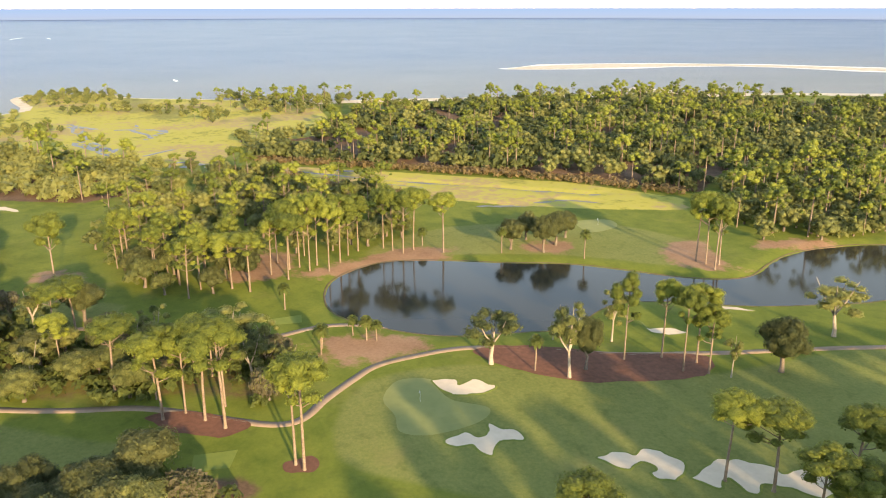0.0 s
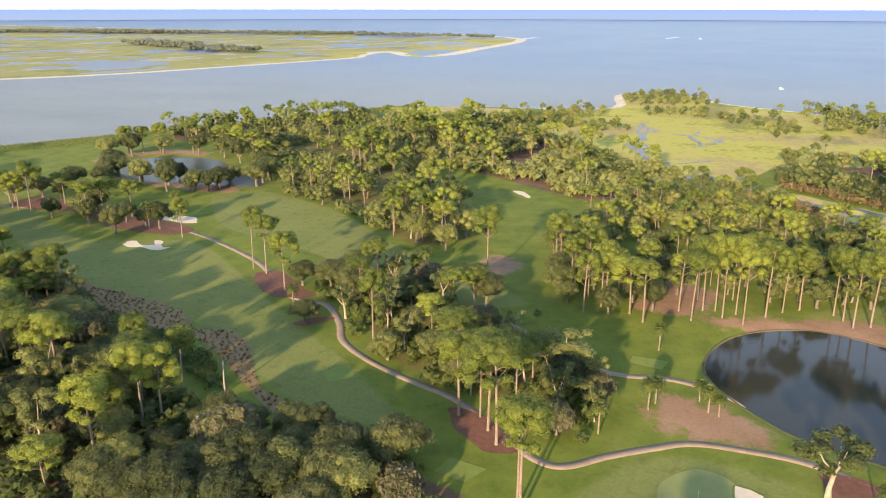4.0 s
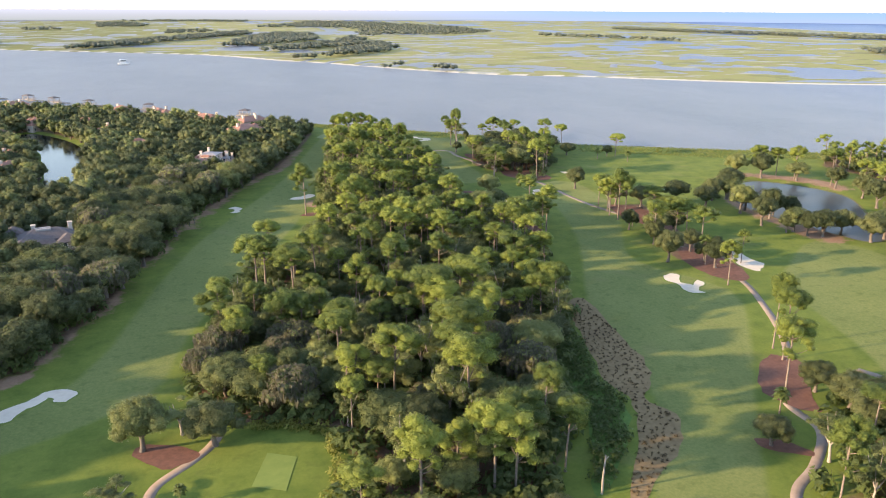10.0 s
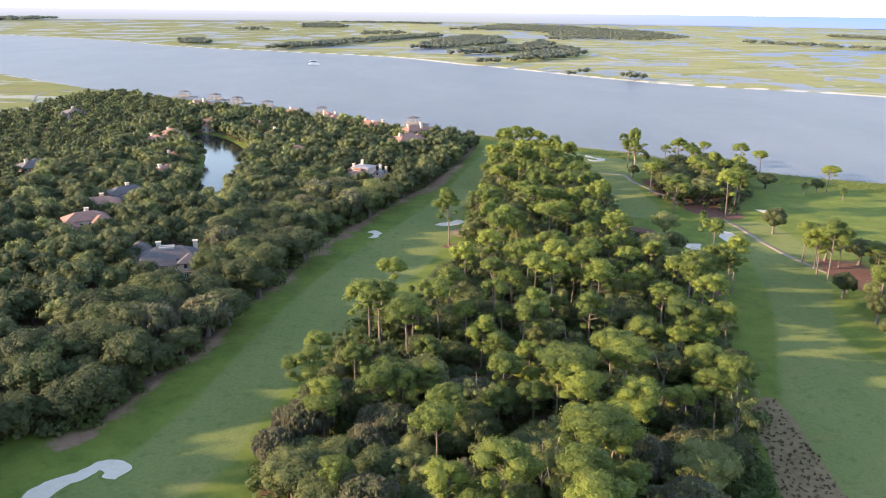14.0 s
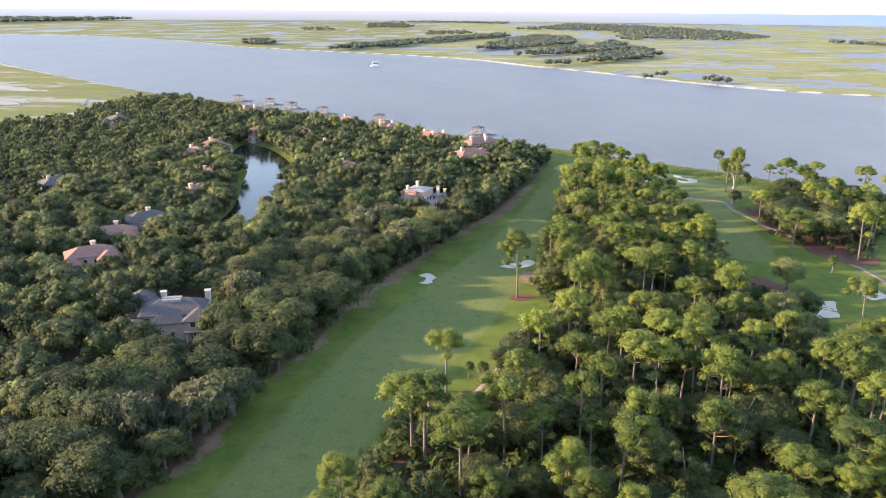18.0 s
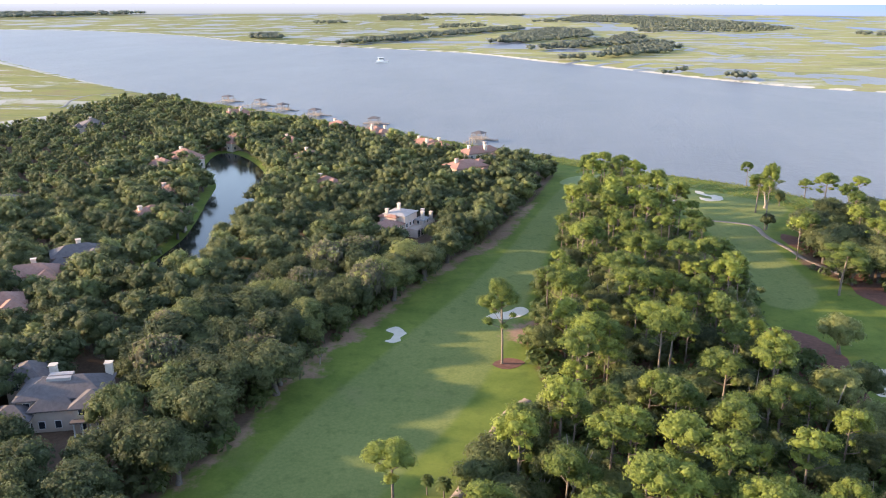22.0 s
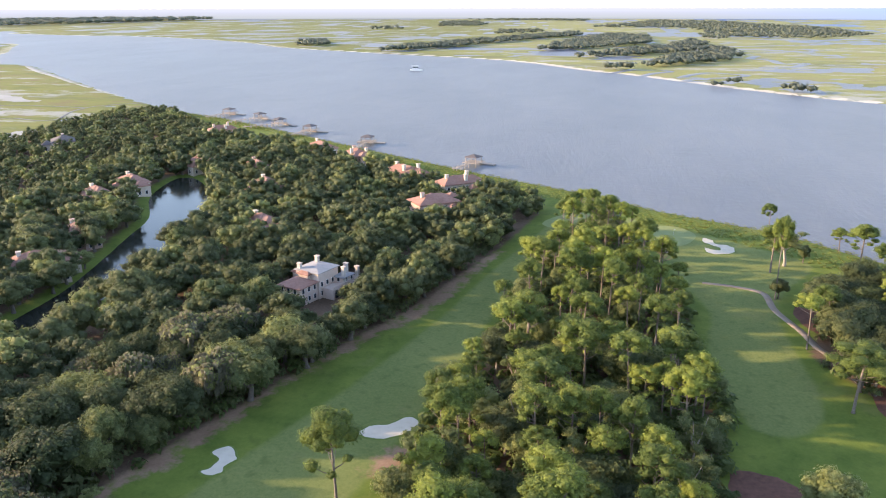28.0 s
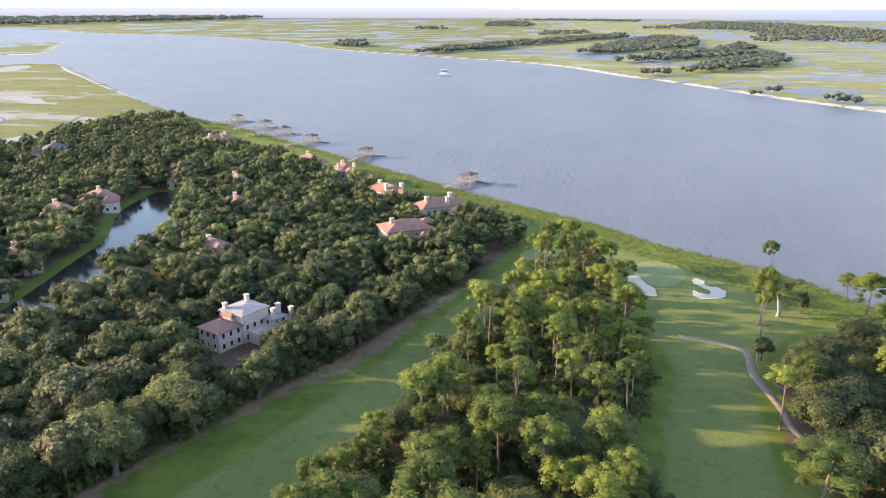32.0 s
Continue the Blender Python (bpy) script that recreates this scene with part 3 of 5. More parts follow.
def join(*pieces):
    """One mesh of several limbs: each grows out of the nearest wood of those before it."""
    V, F = pieces[0]
    for v, f in pieces[1:]:
        near = np.argsort(np.linalg.norm(V - v[0], axis=1))[:2]
        F = np.concatenate([F, f + len(V), [[near[0], near[1], len(V) + 1, len(V)]]])
        V = np.concatenate([V, v])
    return V, F


def pine_shape(rng, puffs=16, per=150, size=0.3, deep=0.4, width=3.7, core=1):
    """A tall pine, 20 m high: bare trunk and a rounded crown of dense needle domes, with a few lower limbs."""
    h = 20.0
    lean = rng.normal(size=2) * 0.7
    at = lambda s: np.array([lean[0] * s * s, lean[1] * s * s, h * s])
    limbs = [limb([at(s) for s in (-0.03, 0.0, 0.04, 0.3, 0.6, 0.85, 0.93)], [0.42, 0.38, 0.28, 0.24, 0.19, 0.12, 0.05], 7)]
    side, cen, rad = rng.uniform(0, 6.28), [], []
    tall = h * deep * 0.42
    for i in range(puffs):
        a, u = i * 2.4 + rng.uniform(-0.5, 0.5), (i + 0.5) / puffs
        grow = 1 + 0.25 * math.cos(a - side)
        up = 1.0 - 1.45 * u
        flat = math.sqrt(max(0.0, 1 - up * up))
        reach = width * flat * rng.uniform(0.6, 1.0) * grow
        c = np.array([*at(0.9)[:2], h - 1.2 - tall]) + np.array([math.cos(a) * reach, math.sin(a) * reach, tall * up * rng.uniform(0.7, 1.1)])
        if u > 0.75:
            c[2] -= rng.uniform(0.0, h * deep * 0.45)
        cen.append(c)
        rad.append(rng.uniform(1.2, 2.1) * (1.0 if u < 0.75 else 0.65) * max(1.0, width / 3.7))
        if i % 2 or u > 0.75:
            base = at(min(0.9, max(0.42, (c[2] - 0.45 * reach - 0.8) / h)))
            limbs.append(limb([base, base * 0.45 + c * 0.55 + (0, 0, -0.25), c], [0.11, 0.08, 0.03], 4))
    return join(*limbs), leaf_cards(cen, rad, 0.74, per, size, rng, core)


def open_shape(rng, puffs=20, per=95, size=0.32):
    """An open broadleaf tree, 15 m high: forked trunk, uneven limbs, loose clumps with gaps between them."""
    fork = np.array([rng.uniform(-0.4, 0.4), rng.uniform(-0.4, 0.4), rng.uniform(4.0, 6.0)])
    limbs = [limb([(0, 0, -0.4), (0, 0, 0), (0.1, 0, 1.5), fork], [0.5, 0.42, 0.3, 0.25], 7)]
    cen, rad = [], []
    for k in range(4):
        a = k * 1.7 + rng.uniform(-0.5, 0.5)
        tip = fork + np.array([math.cos(a) * rng.uniform(1.5, 3.6), math.sin(a) * rng.uniform(1.5, 3.6), rng.uniform(4.5, 8.5)])
        limbs.append(limb([fork, fork * 0.5 + tip * 0.5 + (0, 0, -0.6), tip], [0.2, 0.13, 0.04], 5))
        for i in range(puffs // 4):
            s = rng.uniform(0.3, 1.0)
            c = fork * (1 - s) + tip * s + rng.normal(size=3) * np.array([1.3, 1.3, 0.8])
            cen.append(c)
            rad.append(rng.uniform(0.7, 1.7))
    return join(*limbs), leaf_cards(cen, np.array(rad) * 0.9, 0.75, per, size, rng, 1)


def oak_shape(rng, puffs=18, per=125, size=0.31, width=6.0, high=11.0, low=0.26, core=1):
    """A spreading live oak: short forked trunk, wide domed crown of many lumps."""
    limbs = [limb([(0, 0, -0.4), (0, 0, 0), (0.2, 0, 1.0), (0.3, 0.2, 2.6)], [0.8, 0.7, 0.5, 0.45], 7)]
    cen, rad = [np.array([0, 0, high * (low + 0.26)])], [width * 0.72]
    for i in range(puffs):
        a, u = i * 2.4 + rng.uniform(-0.4, 0.4), math.sqrt((i + 0.5) / puffs)
        r = width * u * rng.uniform(0.66, 0.86)
        z = high * (low + (0.76 - low) * math.sqrt(max(0.0, 1 - (u * 0.92) ** 2))) + rng.uniform(-0.7, 0.5)
        c = np.array([math.cos(a) * r, math.sin(a) * r, z])
        cen.append(c)
        rad.append(rng.uniform(0.24, 0.38) * width)
        if i % 3 == 0:
            limbs.append(limb([(0.3, 0.2, 2.3), (c[0] * 0.4, c[1] * 0.4, 2.5 + (z - 2.5) * 0.55), c], [0.3, 0.2, 0.06], 5))
    return join(*limbs), leaf_cards(cen, rad, 0.8, per, size, rng, core)


def moss_shape(rng, crown):
    """Hanging beards of grey moss under a crown."""
    v, f = crown
    pick = rng.choice(len(f), len(f) // 3, replace=False)
    c = v[f[pick]].mean(1)
    n = len(c)
    a = rng.uniform(0, 2 * math.pi, n)
    w = rng.uniform(0.25, 0.5, n)[:, None]
    t = np.stack([np.cos(a), np.sin(a), np.zeros(n)], -1) * w
    dz = np.stack([np.zeros(n), np.zeros(n), rng.uniform(0.7, 1.8, n)], -1)
    o = np.stack([np.cos(a + 1.2), np.sin(a + 1.2), np.zeros(n)], -1) * 0.35
    q = np.stack([c - t + o, c + t + o, c + t * 0.3 - dz + o, c - t * 0.4 - dz + o], 1).reshape(-1, 3)
    return q, np.arange(len(q)).reshape(-1, 4)


def palm_shape(rng, h=7.5, fronds=34):
    trunk = limb([(0, 0, -0.2), (0, 0, 0), (0.1, 0, h * 0.5), (0.0, 0.1, h)], [0.26, 0.24, 0.19, 0.2], 7)
    V = []
    for i in range(fronds):
        a, e = i * 2.4, 1.25 - 2.0 * (i / fronds) + rng.uniform(-0.15, 0.15)
        d = np.array([math.cos(a) * math.cos(e), math.sin(a) * math.cos(e), math.sin(e)])
        side = np.array([-math.sin(a), math.cos(a), 0.0])
        top = np.array([0, 0.1, h])
        m1, m2 = top + d * 1.0, top + d * 1.7 + (0, 0, -0.25)
        tip = top + d * 2.2 + (0, 0, -0.75)
        V += [top - side * 0.05, m1 - side * 0.55, m1 + (0, 0, 0.12), top + side * 0.05]
        V += [top + side * 0.05, m1 + (0, 0, 0.12), m1 + side * 0.55, top - side * 0.05]
        V += [m1 - side * 0.55, m2 - side * 0.5, m2, m1 + (0, 0, 0.12)]
        V += [m1 + (0, 0, 0.12), m2, m2 + side * 0.5, m1 + side * 0.55]
        V += [m2 - side * 0.5, tip - side * 0.2, tip + side * 0.2, m2 + side * 0.5]
    V = np.array(V)
    return trunk, (V, np.arange(len(V)).reshape(-1, 4))


def shrub_shape(rng, per=26):
    cen = [np.array([rng.uniform(-0.9, 0.9), rng.uniform(-0.9, 0.9), rng.uniform(0.5, 1.3)]) for _ in range(3)]
    return leaf_cards(cen, [1.1, 0.9, 1.0], 0.9, per, 0.5, rng)


def thing_tree(name, label, category, group, trunk, bark, crowns):
    """A tree template: an Empty with a trunk and one or more crowns; crowns are (name, arrays, material, label)."""
    root = new(name)
    tagged(root, label, category, group)
    part("trunk", mesh_from("trunk", *trunk), bark, root)
    for cname, arrays, mat, lab in crowns:
        part(cname, mesh_from(cname, *arrays), mat, root, lab)
    return root


rng = np.random.RandomState(11)
PINES = [pine_shape(np.random.RandomState(20 + i), puffs=18 + i % 6, per=190, size=0.21, deep=0.26 + 0.08 * (i % 4), width=3.3 + 0.5 * (i % 3), core=2) for i in range(8)]
MID_PINES = [pine_shape(np.random.RandomState(30 + i), puffs=15 + i, per=80, size=0.27, deep=0.26 + 0.07 * i) for i in range(5)]
SLIM_PINES = [pine_shape(np.random.RandomState(130 + i), puffs=12, per=50, size=0.34, deep=0.4 + 0.05 * i, width=1.9) for i in range(4)]
MID_OAKS = [oak_shape(np.random.RandomState(50 + i), puffs=15, per=150, size=0.27) for i in range(4)]
OAKS = [oak_shape(np.random.RandomState(40 + i), per=300, size=0.21, core=2) for i in range(5)]
OPENS = [open_shape(np.random.RandomState(140 + i), per=100, size=0.22) for i in range(5)]
PALMS = [palm_shape(np.random.RandomState(60 + i), 5.5 + i * 1.5) for i in range(3)]
FAR_PINES = [pine_shape(np.random.RandomState(80 + i), puffs=12, per=30, size=0.42, deep=0.34 + 0.05 * i, width=4.5) for i in range(5)]
FAR_OAKS = [oak_shape(np.random.RandomState(90 + i), puffs=11, per=50, size=0.36, low=0.18) for i in range(5)]
SPECKS = [leaf_cards([np.array([np.random.RandomState(i).uniform(-6, 6), np.random.RandomState(i + 9).uniform(-6, 6), 6.0]) for i in range(4)], [5, 4, 5, 4], 0.9, 8, 1.5, np.random.RandomState(3), 1)]

DIM_PINES = [(limb([(0, 0, -0.5), (0.2, 0, 9), (0.4, 0.2, 18)], [0.4, 0.3, 0.1], 4), pine_shape(np.random.RandomState(70 + i), puffs=9, per=14, size=0.6, deep=0.42 + 0.05 * i, width=4.8)[1]) for i in range(5)]
DIM_OAKS = [(limb([(0, 0, -0.5), (0, 0.2, 2), (0.3, 0, 6)], [0.6, 0.5, 0.2], 4), oak_shape(np.random.RandomState(75 + i), puffs=8, per=20, size=0.48, low=0.1)[1]) for i in range(5)]

KINDS = {}
for kind, shapes in (("pine", PINES), ("midpine", MID_PINES)):
    for i, (tr, cr) in enumerate(shapes):
        KINDS[kind, i] = thing_tree("pine_tree", "tall pine with bare trunk and sunlit cloud-like needle crown", "tree", "pines of the course", tr, BARK, [("crown", cr, PINE, "")])
for pre, shapes in (("", OAKS), ("mid", MID_OAKS)):
    for i, (tr, cr) in enumerate(shapes):
        KINDS[pre + "oak", i] = thing_tree("live_oak", "spreading live oak with dense dark green crown", "tree", "oaks of the woods", tr, OAKBARK, [("crown", cr, OAK, "")])
        KINDS[pre + "light", i] = thing_tree("oak_tree", "oak with loose olive green crown", "tree", "oaks of the woods", tr, OAKBARK, [("crown", cr, OAKL, "")])
        ms = moss_shape(np.random.RandomState(i), cr)
        loose = cr[1][:, 2] == 3 * np.arange(len(cr[1])) + 2
        thin = (cr[0], np.concatenate([cr[1][loose][::3], cr[1][~loose]]))
        KINDS[pre + "moss", i] = thing_tree("mossy_oak", "oak hung with beards of grey Spanish moss", "tree", "mossy oaks of the woods", tr, OAKBARK, [("crown", thin, OAKL, ""), ("moss_beard", ms, MOSS, "grey hanging moss")])
for i, (tr, cr) in enumerate(OPENS):
    KINDS["open", i] = thing_tree("broadleaf_tree", "open olive green tree with pale forked limbs", "tree", "broadleaf trees of the course", tr, PALEBARK, [("crown", cr, OAKL, "")])
for i, (tr, cr) in enumerate(PALMS):
    KINDS["palm", i] = thing_tree("cabbage_palm", "cabbage palm with round head of fan fronds", "palm", "palms of the course", tr, BARK, [("frond_head", cr, PALM, "")])
USED = set()


def plant(kind, x, y, scale=1.0, turn=0.0, which=0, wide=None):
    n = sum(1 for k in KINDS if k[0] == kind)
    key = (kind, which % n)
    m4 = pose(x, y, ground_z(x, y), 0, 0, turn)
    s = Matrix.Diagonal((wide or scale, wide or scale, scale, 1))
    if key in USED:
        return copy_thing(KINDS[key], m4 @ s @ Matrix.Diagonal((*KINDS[key].scale, 1)).inverted())
    USED.add(key)
    KINDS[key].matrix_basis = m4 @ s
    return KINDS[key]


def scatter(poly, gap, rng, keep=(), margin=0.0):
    """Places inside an outline, about gap apart, clear of the keep-out circles."""
    p = np.array(poly)
    lo, hi = p.min(0), p.max(0)
    out = []
    for gy_ in np.arange(lo[1], hi[1], gap * 0.87):
        for gx_ in np.arange(lo[0], hi[0], gap):
            x, y = gx_ + rng.uniform(-0.42, 0.42) * gap + (round(gy_ / gap / 0.87) % 2) * gap / 2, gy_ + rng.uniform(-0.42, 0.42) * gap
            out.append((x, y))
    out = np.array(out)
    ok = inside_depth(poly, out[:, 0], out[:, 1]) > margin
    for kx, ky, kr in keep:
        ok &= (out[:, 0] - kx) ** 2 + (out[:, 1] - ky) ** 2 > kr * kr
    east = out[:, 0] > np.interp(out[:, 1], [270, 346, 423, 474], [-84, -87, -98, -125])
    for water, gap_w in ((LAKE, 3.5), (POND_A, 3.5), (POND_B, np.where(east, np.where(out[:, 1] > 345, 4.8, 4.0), np.where(out[:, 1] > 345, 6.0, 2.5)))):
        ok &= inside_depth(water, out[:, 0], out[:, 1]) < -gap_w
    return out[ok]


def wood_stuff(name, label, places, shapes, bark, leaf, rng, lo, hi):
    """Many far trees joined: one object, trunks and crowns with their own materials."""
    if not len(places):
        return None
    V, F, M, R, n = [], [], [], [], 0
    zs = grid_z(places[:, 0], places[:, 1])
    for (x, y), z in zip(places, zs):
        tr, cr = shapes[rng.randint(len(shapes))]
        a, s = rng.uniform(0, 6.28), rng.uniform(lo, hi)
        ca, sa = math.cos(a) * s, math.sin(a) * s
        for k, (v, f) in enumerate(((tr[0], np.concatenate([tr[1][:, :3], tr[1][:, [0, 2, 3]]])), cr)):
            V.append(np.stack([v[:, 0] * ca - v[:, 1] * sa + x, v[:, 0] * sa + v[:, 1] * ca + y, v[:, 2] * s + z], -1))
            F.append(f + n)
            M.append(np.full(len(f), k, np.int32))
            R.append(np.full(len(v), rng.uniform(0, 1), np.float32))
            n += len(v)
    me = mesh_from(name, np.concatenate(V), np.concatenate(F), bark, leaf)
    me.polygons.foreach_set("material_index", np.concatenate(M))
    me.attributes.new("tree", "FLOAT", "POINT").data.foreach_set("value", np.concatenate(R))
    return tagged(new(name, me), label, "woodland", kind="stuff")


# ---- laid surfaces: draped patches, paths, bunkers ----
ROUGH = plain_material("rough_grass", (0.085, 0.125, 0.024), (0.16, 0.195, 0.04), 1.5, 0.95, 0.3)
DRY = plain_material("dry_scrub", (0.15, 0.10, 0.045), (0.255, 0.18, 0.085), 0.8, 0.95, 0.5)
VINE = plain_material("low_vines", (0.045, 0.10, 0.016), (0.10, 0.18, 0.03), 0.9, 0.9, 0.6)
BARE = plain_material("bare_sandy_soil", (0.24, 0.17, 0.125), (0.38, 0.29, 0.225), 0.5, 0.95, 0.3)
DARKEARTH = plain_material("damp_bank_earth", (0.075, 0.06, 0.035), (0.14, 0.115, 0.065), 0.8, 0.9, 0.2)
WHITE = plain_material("white_paint", (0.72, 0.71, 0.68), (0.82, 0.81, 0.79), 1.0, 0.6)
FOAM = plain_material("sea_foam", (0.52, 0.55, 0.57), (0.74, 0.76, 0.77), 0.2, 0.8)


def draped(name, outline, lift, mat, wobble=0.0, step=2.0, rise=0.0):
    """A patch that follows the ground inside an outline."""
    p = np.array(outline, float)
    if wobble:
        p = p + wobble * np.stack([field(p[:, 0], p[:, 1], 2.1) - 0.5, field(p[:, 0] + 31, p[:, 1], 2.3) - 0.5], -1)
    bm = bmesh.new()
    f = bm.faces.new([bm.verts.new((x, y, 0)) for x, y in p])
    bmesh.ops.triangulate(bm, faces=[f])
    for _ in range(5):
        long = [e for e in bm.edges if e.calc_length() > step and not e.is_boundary]
        if not long:
            break
        bmesh.ops.subdivide_edges(bm, edges=long, cuts=1)
        bmesh.ops.triangulate(bm, faces=[q for q in bm.faces if len(q.verts) > 3])
    for v in bm.verts:
        v.co.z = ground_z(v.co.x, v.co.y) + lift + (rise if rise and not v.is_boundary else 0)
    bmesh.ops.recalc_face_normals(bm, faces=bm.faces)
    if sum(q.normal.z for q in bm.faces) < 0:
        bmesh.ops.reverse_faces(bm, faces=bm.faces)
    me = bpy.data.meshes.new(name)
    bm.to_mesh(me)
    bm.free()
    me.materials.append(mat)
    return me


def ribbon(name, line, width, lift, mat):
    """A paved strip along a line, with a shallow edge."""
    p = smooth_line(line, 8, False)
    t = np.gradient(p, axis=0)
    nrm = np.stack([-t[:, 1], t[:, 0]], -1) / np.linalg.norm(t, axis=1)[:, None]
    V = []
    for s, dz in ((-0.52, -0.06), (-0.5, lift), (0.0, lift + 0.015), (0.5, lift), (0.52, -0.06)):
        q = p + nrm * width * s
        V.append(np.stack([q[:, 0], q[:, 1], grid_z(q[:, 0], q[:, 1]) + dz], -1))
    V = np.stack(V, 1)
    n = len(p)
    k = np.arange(n * 5).reshape(n, 5)
    F = np.stack([k[:-1, :-1], k[:-1, 1:], k[1:, 1:], k[1:, :-1]], -1).reshape(-1, 4)[:, ::-1]
    return mesh_from(name, V.reshape(-1, 3), F, mat)


def bunker(outline, label="white sand bunker with ragged grass lip"):
    """A sand trap: sand a little below a raised turf lip."""
    o = smooth_line(outline, 5)
    root = new("sand_bunker")
    tagged(root, label, "bunker", "bunkers of the course")
    part("sand", draped("sand", o, 0.06, SAND, 1.7, 1.5), SAND, root)
    V, n = [], len(o)
    o2 = o + 1.7 * np.stack([field(o[:, 0], o[:, 1], 2.1) - 0.5, field(o[:, 0] + 31, o[:, 1], 2.3) - 0.5], -1)
    for by, dz in ((-0.05, 0.03), (0.05, 0.10), (0.25, 0.09), (0.6, -0.05)):
        q = grown(o2, by)
        V.append(np.stack([q[:, 0], q[:, 1], grid_z(q[:, 0], q[:, 1]) + dz], -1))
    F = [(r * n + i, r * n + (i + 1) % n, (r + 1) * n + (i + 1) % n, (r + 1) * n + i) for r in range(3) for i in range(n)]
    part("lip", mesh_from("lip", np.concatenate(V), F, ROUGH), ROUGH, root)
    return root


PATHS = [[(24, -172), (31, -151), (37, -133), (44, -115), (52, -101), (58, -86), (59, -74), (58, -66), (54, -60), (48, -53), (42, -47), (42, -42), (46, -36), (52, -28), (57, -20), (61, -8), (66, 4), (73, 14),
          (82, 20), (92, 30), (94, 42), (104, 54), (116, 70), (130, 100), (134, 116), (136, 135), (134, 150)],
         [(122, 28), (124, 40), (120, 50)], [(102, -4), (101, -11), (95, -24), (85, -37), (81, -48), (83, -60), (80, -70), (74, -82)],
         [(-36, 36), (-33, 41), (-31, 47), (-25, 53), (-21, 59), (-20, 66)], [(2, 160), (6, 167), (11, 179), (13, 187), (17, 199), (22, 206)],
         [(97, 349), (106, 347), (113, 342), (113, 329), (116, 314), (117, 304), (122, 290), (128, 262), (131, 247), (131, 228), (133, 206), (138, 185), (142, 170)]]
for line in PATHS:
    tagged(new("cart_path", ribbon("cart_path", line, 1.95, 0.035, CONCRETE)), "narrow pale brown concrete cart path winding through grass", "path", kind="structure")

BUNKERS = [[(47.2, -73.9), (46.5, -77.0), (45.4, -78.3), (42.4, -78.6), (43.6, -82.0), (41.9, -84.1), (38.8, -84.2), (38.4, -79.2), (40.9, -75.5), (44.4, -73.8)],
           [(25.1, -68.3), (26.1, -70.8), (25.9, -72.9), (24.1, -73.9), (24.8, -75.6), (27.9, -77.1), (25.6, -78.6), (24.0, -80.8), (21.0, -80.6), (21.7, -76.7), (18.3, -73.9), (19.4, -72.7), (21.9, -72.8), (22.7, -69.3)],
           [(11.1, -89.9), (12.3, -93.3), (10.1, -95.5), (10.0, -98.8), (7.2, -101.0), (4.6, -101.4), (1.0, -97.5), (1.9, -95.4), (4.0, -94.8), (5.7, -96.8), (7.3, -95.7), (6.8, -93.2), (5.7, -91.7), (7.7, -90.5), (9.6, -90.7)],
           [(0.4, -100.4), (2.4, -103.9), (3.0, -108.3), (0.7, -111.0), (-2.2, -113.7), (-4.1, -114.2), (-4.7, -118.4), (-7.4, -119.5), (-10.8, -118.5), (-11.0, -114.9), (-8.3, -113.1), (-5.0, -110.3), (-6.3, -107.5), (-5.5, -105.3), (-2.1, -104.6), (-2.7, -101.9), (-1.8, -100.4)],
           [(113.0, 119.6), (116.7, 118.1), (114.3, 111.9), (116.2, 109.3), (119.3, 112.6), (120.6, 110.3), (115.8, 105.4), (116.4, 101.8), (112.1, 103.6), (112.0, 110.4), (110.8, 114.0)],
           [(143.9, 132.2), (150.3, 134.9), (148.8, 125.8), (149.6, 120.0), (144.9, 115.1), (141.9, 117.2), (141.6, 123.8)], [(120, 239), (125, 239), (124, 229), (118, 226)],
           [(13, 251), (18, 255), (22, 258), (25, 256), (19, 249)],
           [(-63.5, 78.4), (-63.7, 80.9), (-61.6, 83.4), (-58.3, 85.2), (-56.2, 88.2), (-53.4, 89.1), (-50.1, 88.4), (-48.7, 86.2), (-49.9, 82.8), (-52.4, 83.4), (-52.3, 85.4), (-53.6, 86.3), (-55.6, 84.7), (-57.0, 81.4), (-59.2, 79.2), (-60.5, 77.5)],
           [(-11.6, 234), (-9.4, 236.4), (-11.6, 240), (-9.2, 242), (-7.4, 239.6), (-7.4, 235), (-9.2, 232.6)],
           [(105.6, 398.3), (107.9, 397.1), (109.4, 391.5), (112.3, 390.6), (113.8, 386.3), (112.1, 381.0), (108.4, 378.8), (105.2, 379.6), (103.6, 383.2), (104.8, 386.4), (106.5, 384.3), (108.8, 383.7), (110.0, 386.5), (108.0, 388.1), (106.4, 390.9), (104.9, 393.3)],
           [(85.1, 396.3), (87.7, 396.9), (90.2, 392.9), (91.2, 387.2), (93.5, 383.6), (93.3, 379.5), (91.0, 377.6), (88.6, 379.1), (87.6, 383.4), (87.0, 388.5), (85.3, 390.8)],
           [(97, 214), (103, 219), (104, 213), (98, 211)], [(102, 225), (107, 223), (105, 217), (101, 219)], [(149, 273), (154, 270), (151, 266)],
           [(57, -130), (53, -130), (50, -135), (47, -136), (50, -130)], [(62, -150), (56, -158), (53, -161), (58, -152)],
           [(238, 25), (239, 21), (235, 18), (230, 15), (229, 17), (234, 22)],
           [(165, -247), (160, -246), (157, -251), (161, -252)], [(148, -264), (141, -273), (139, -270), (145, -263)]]
for o in BUNKERS:
    bunker(o)

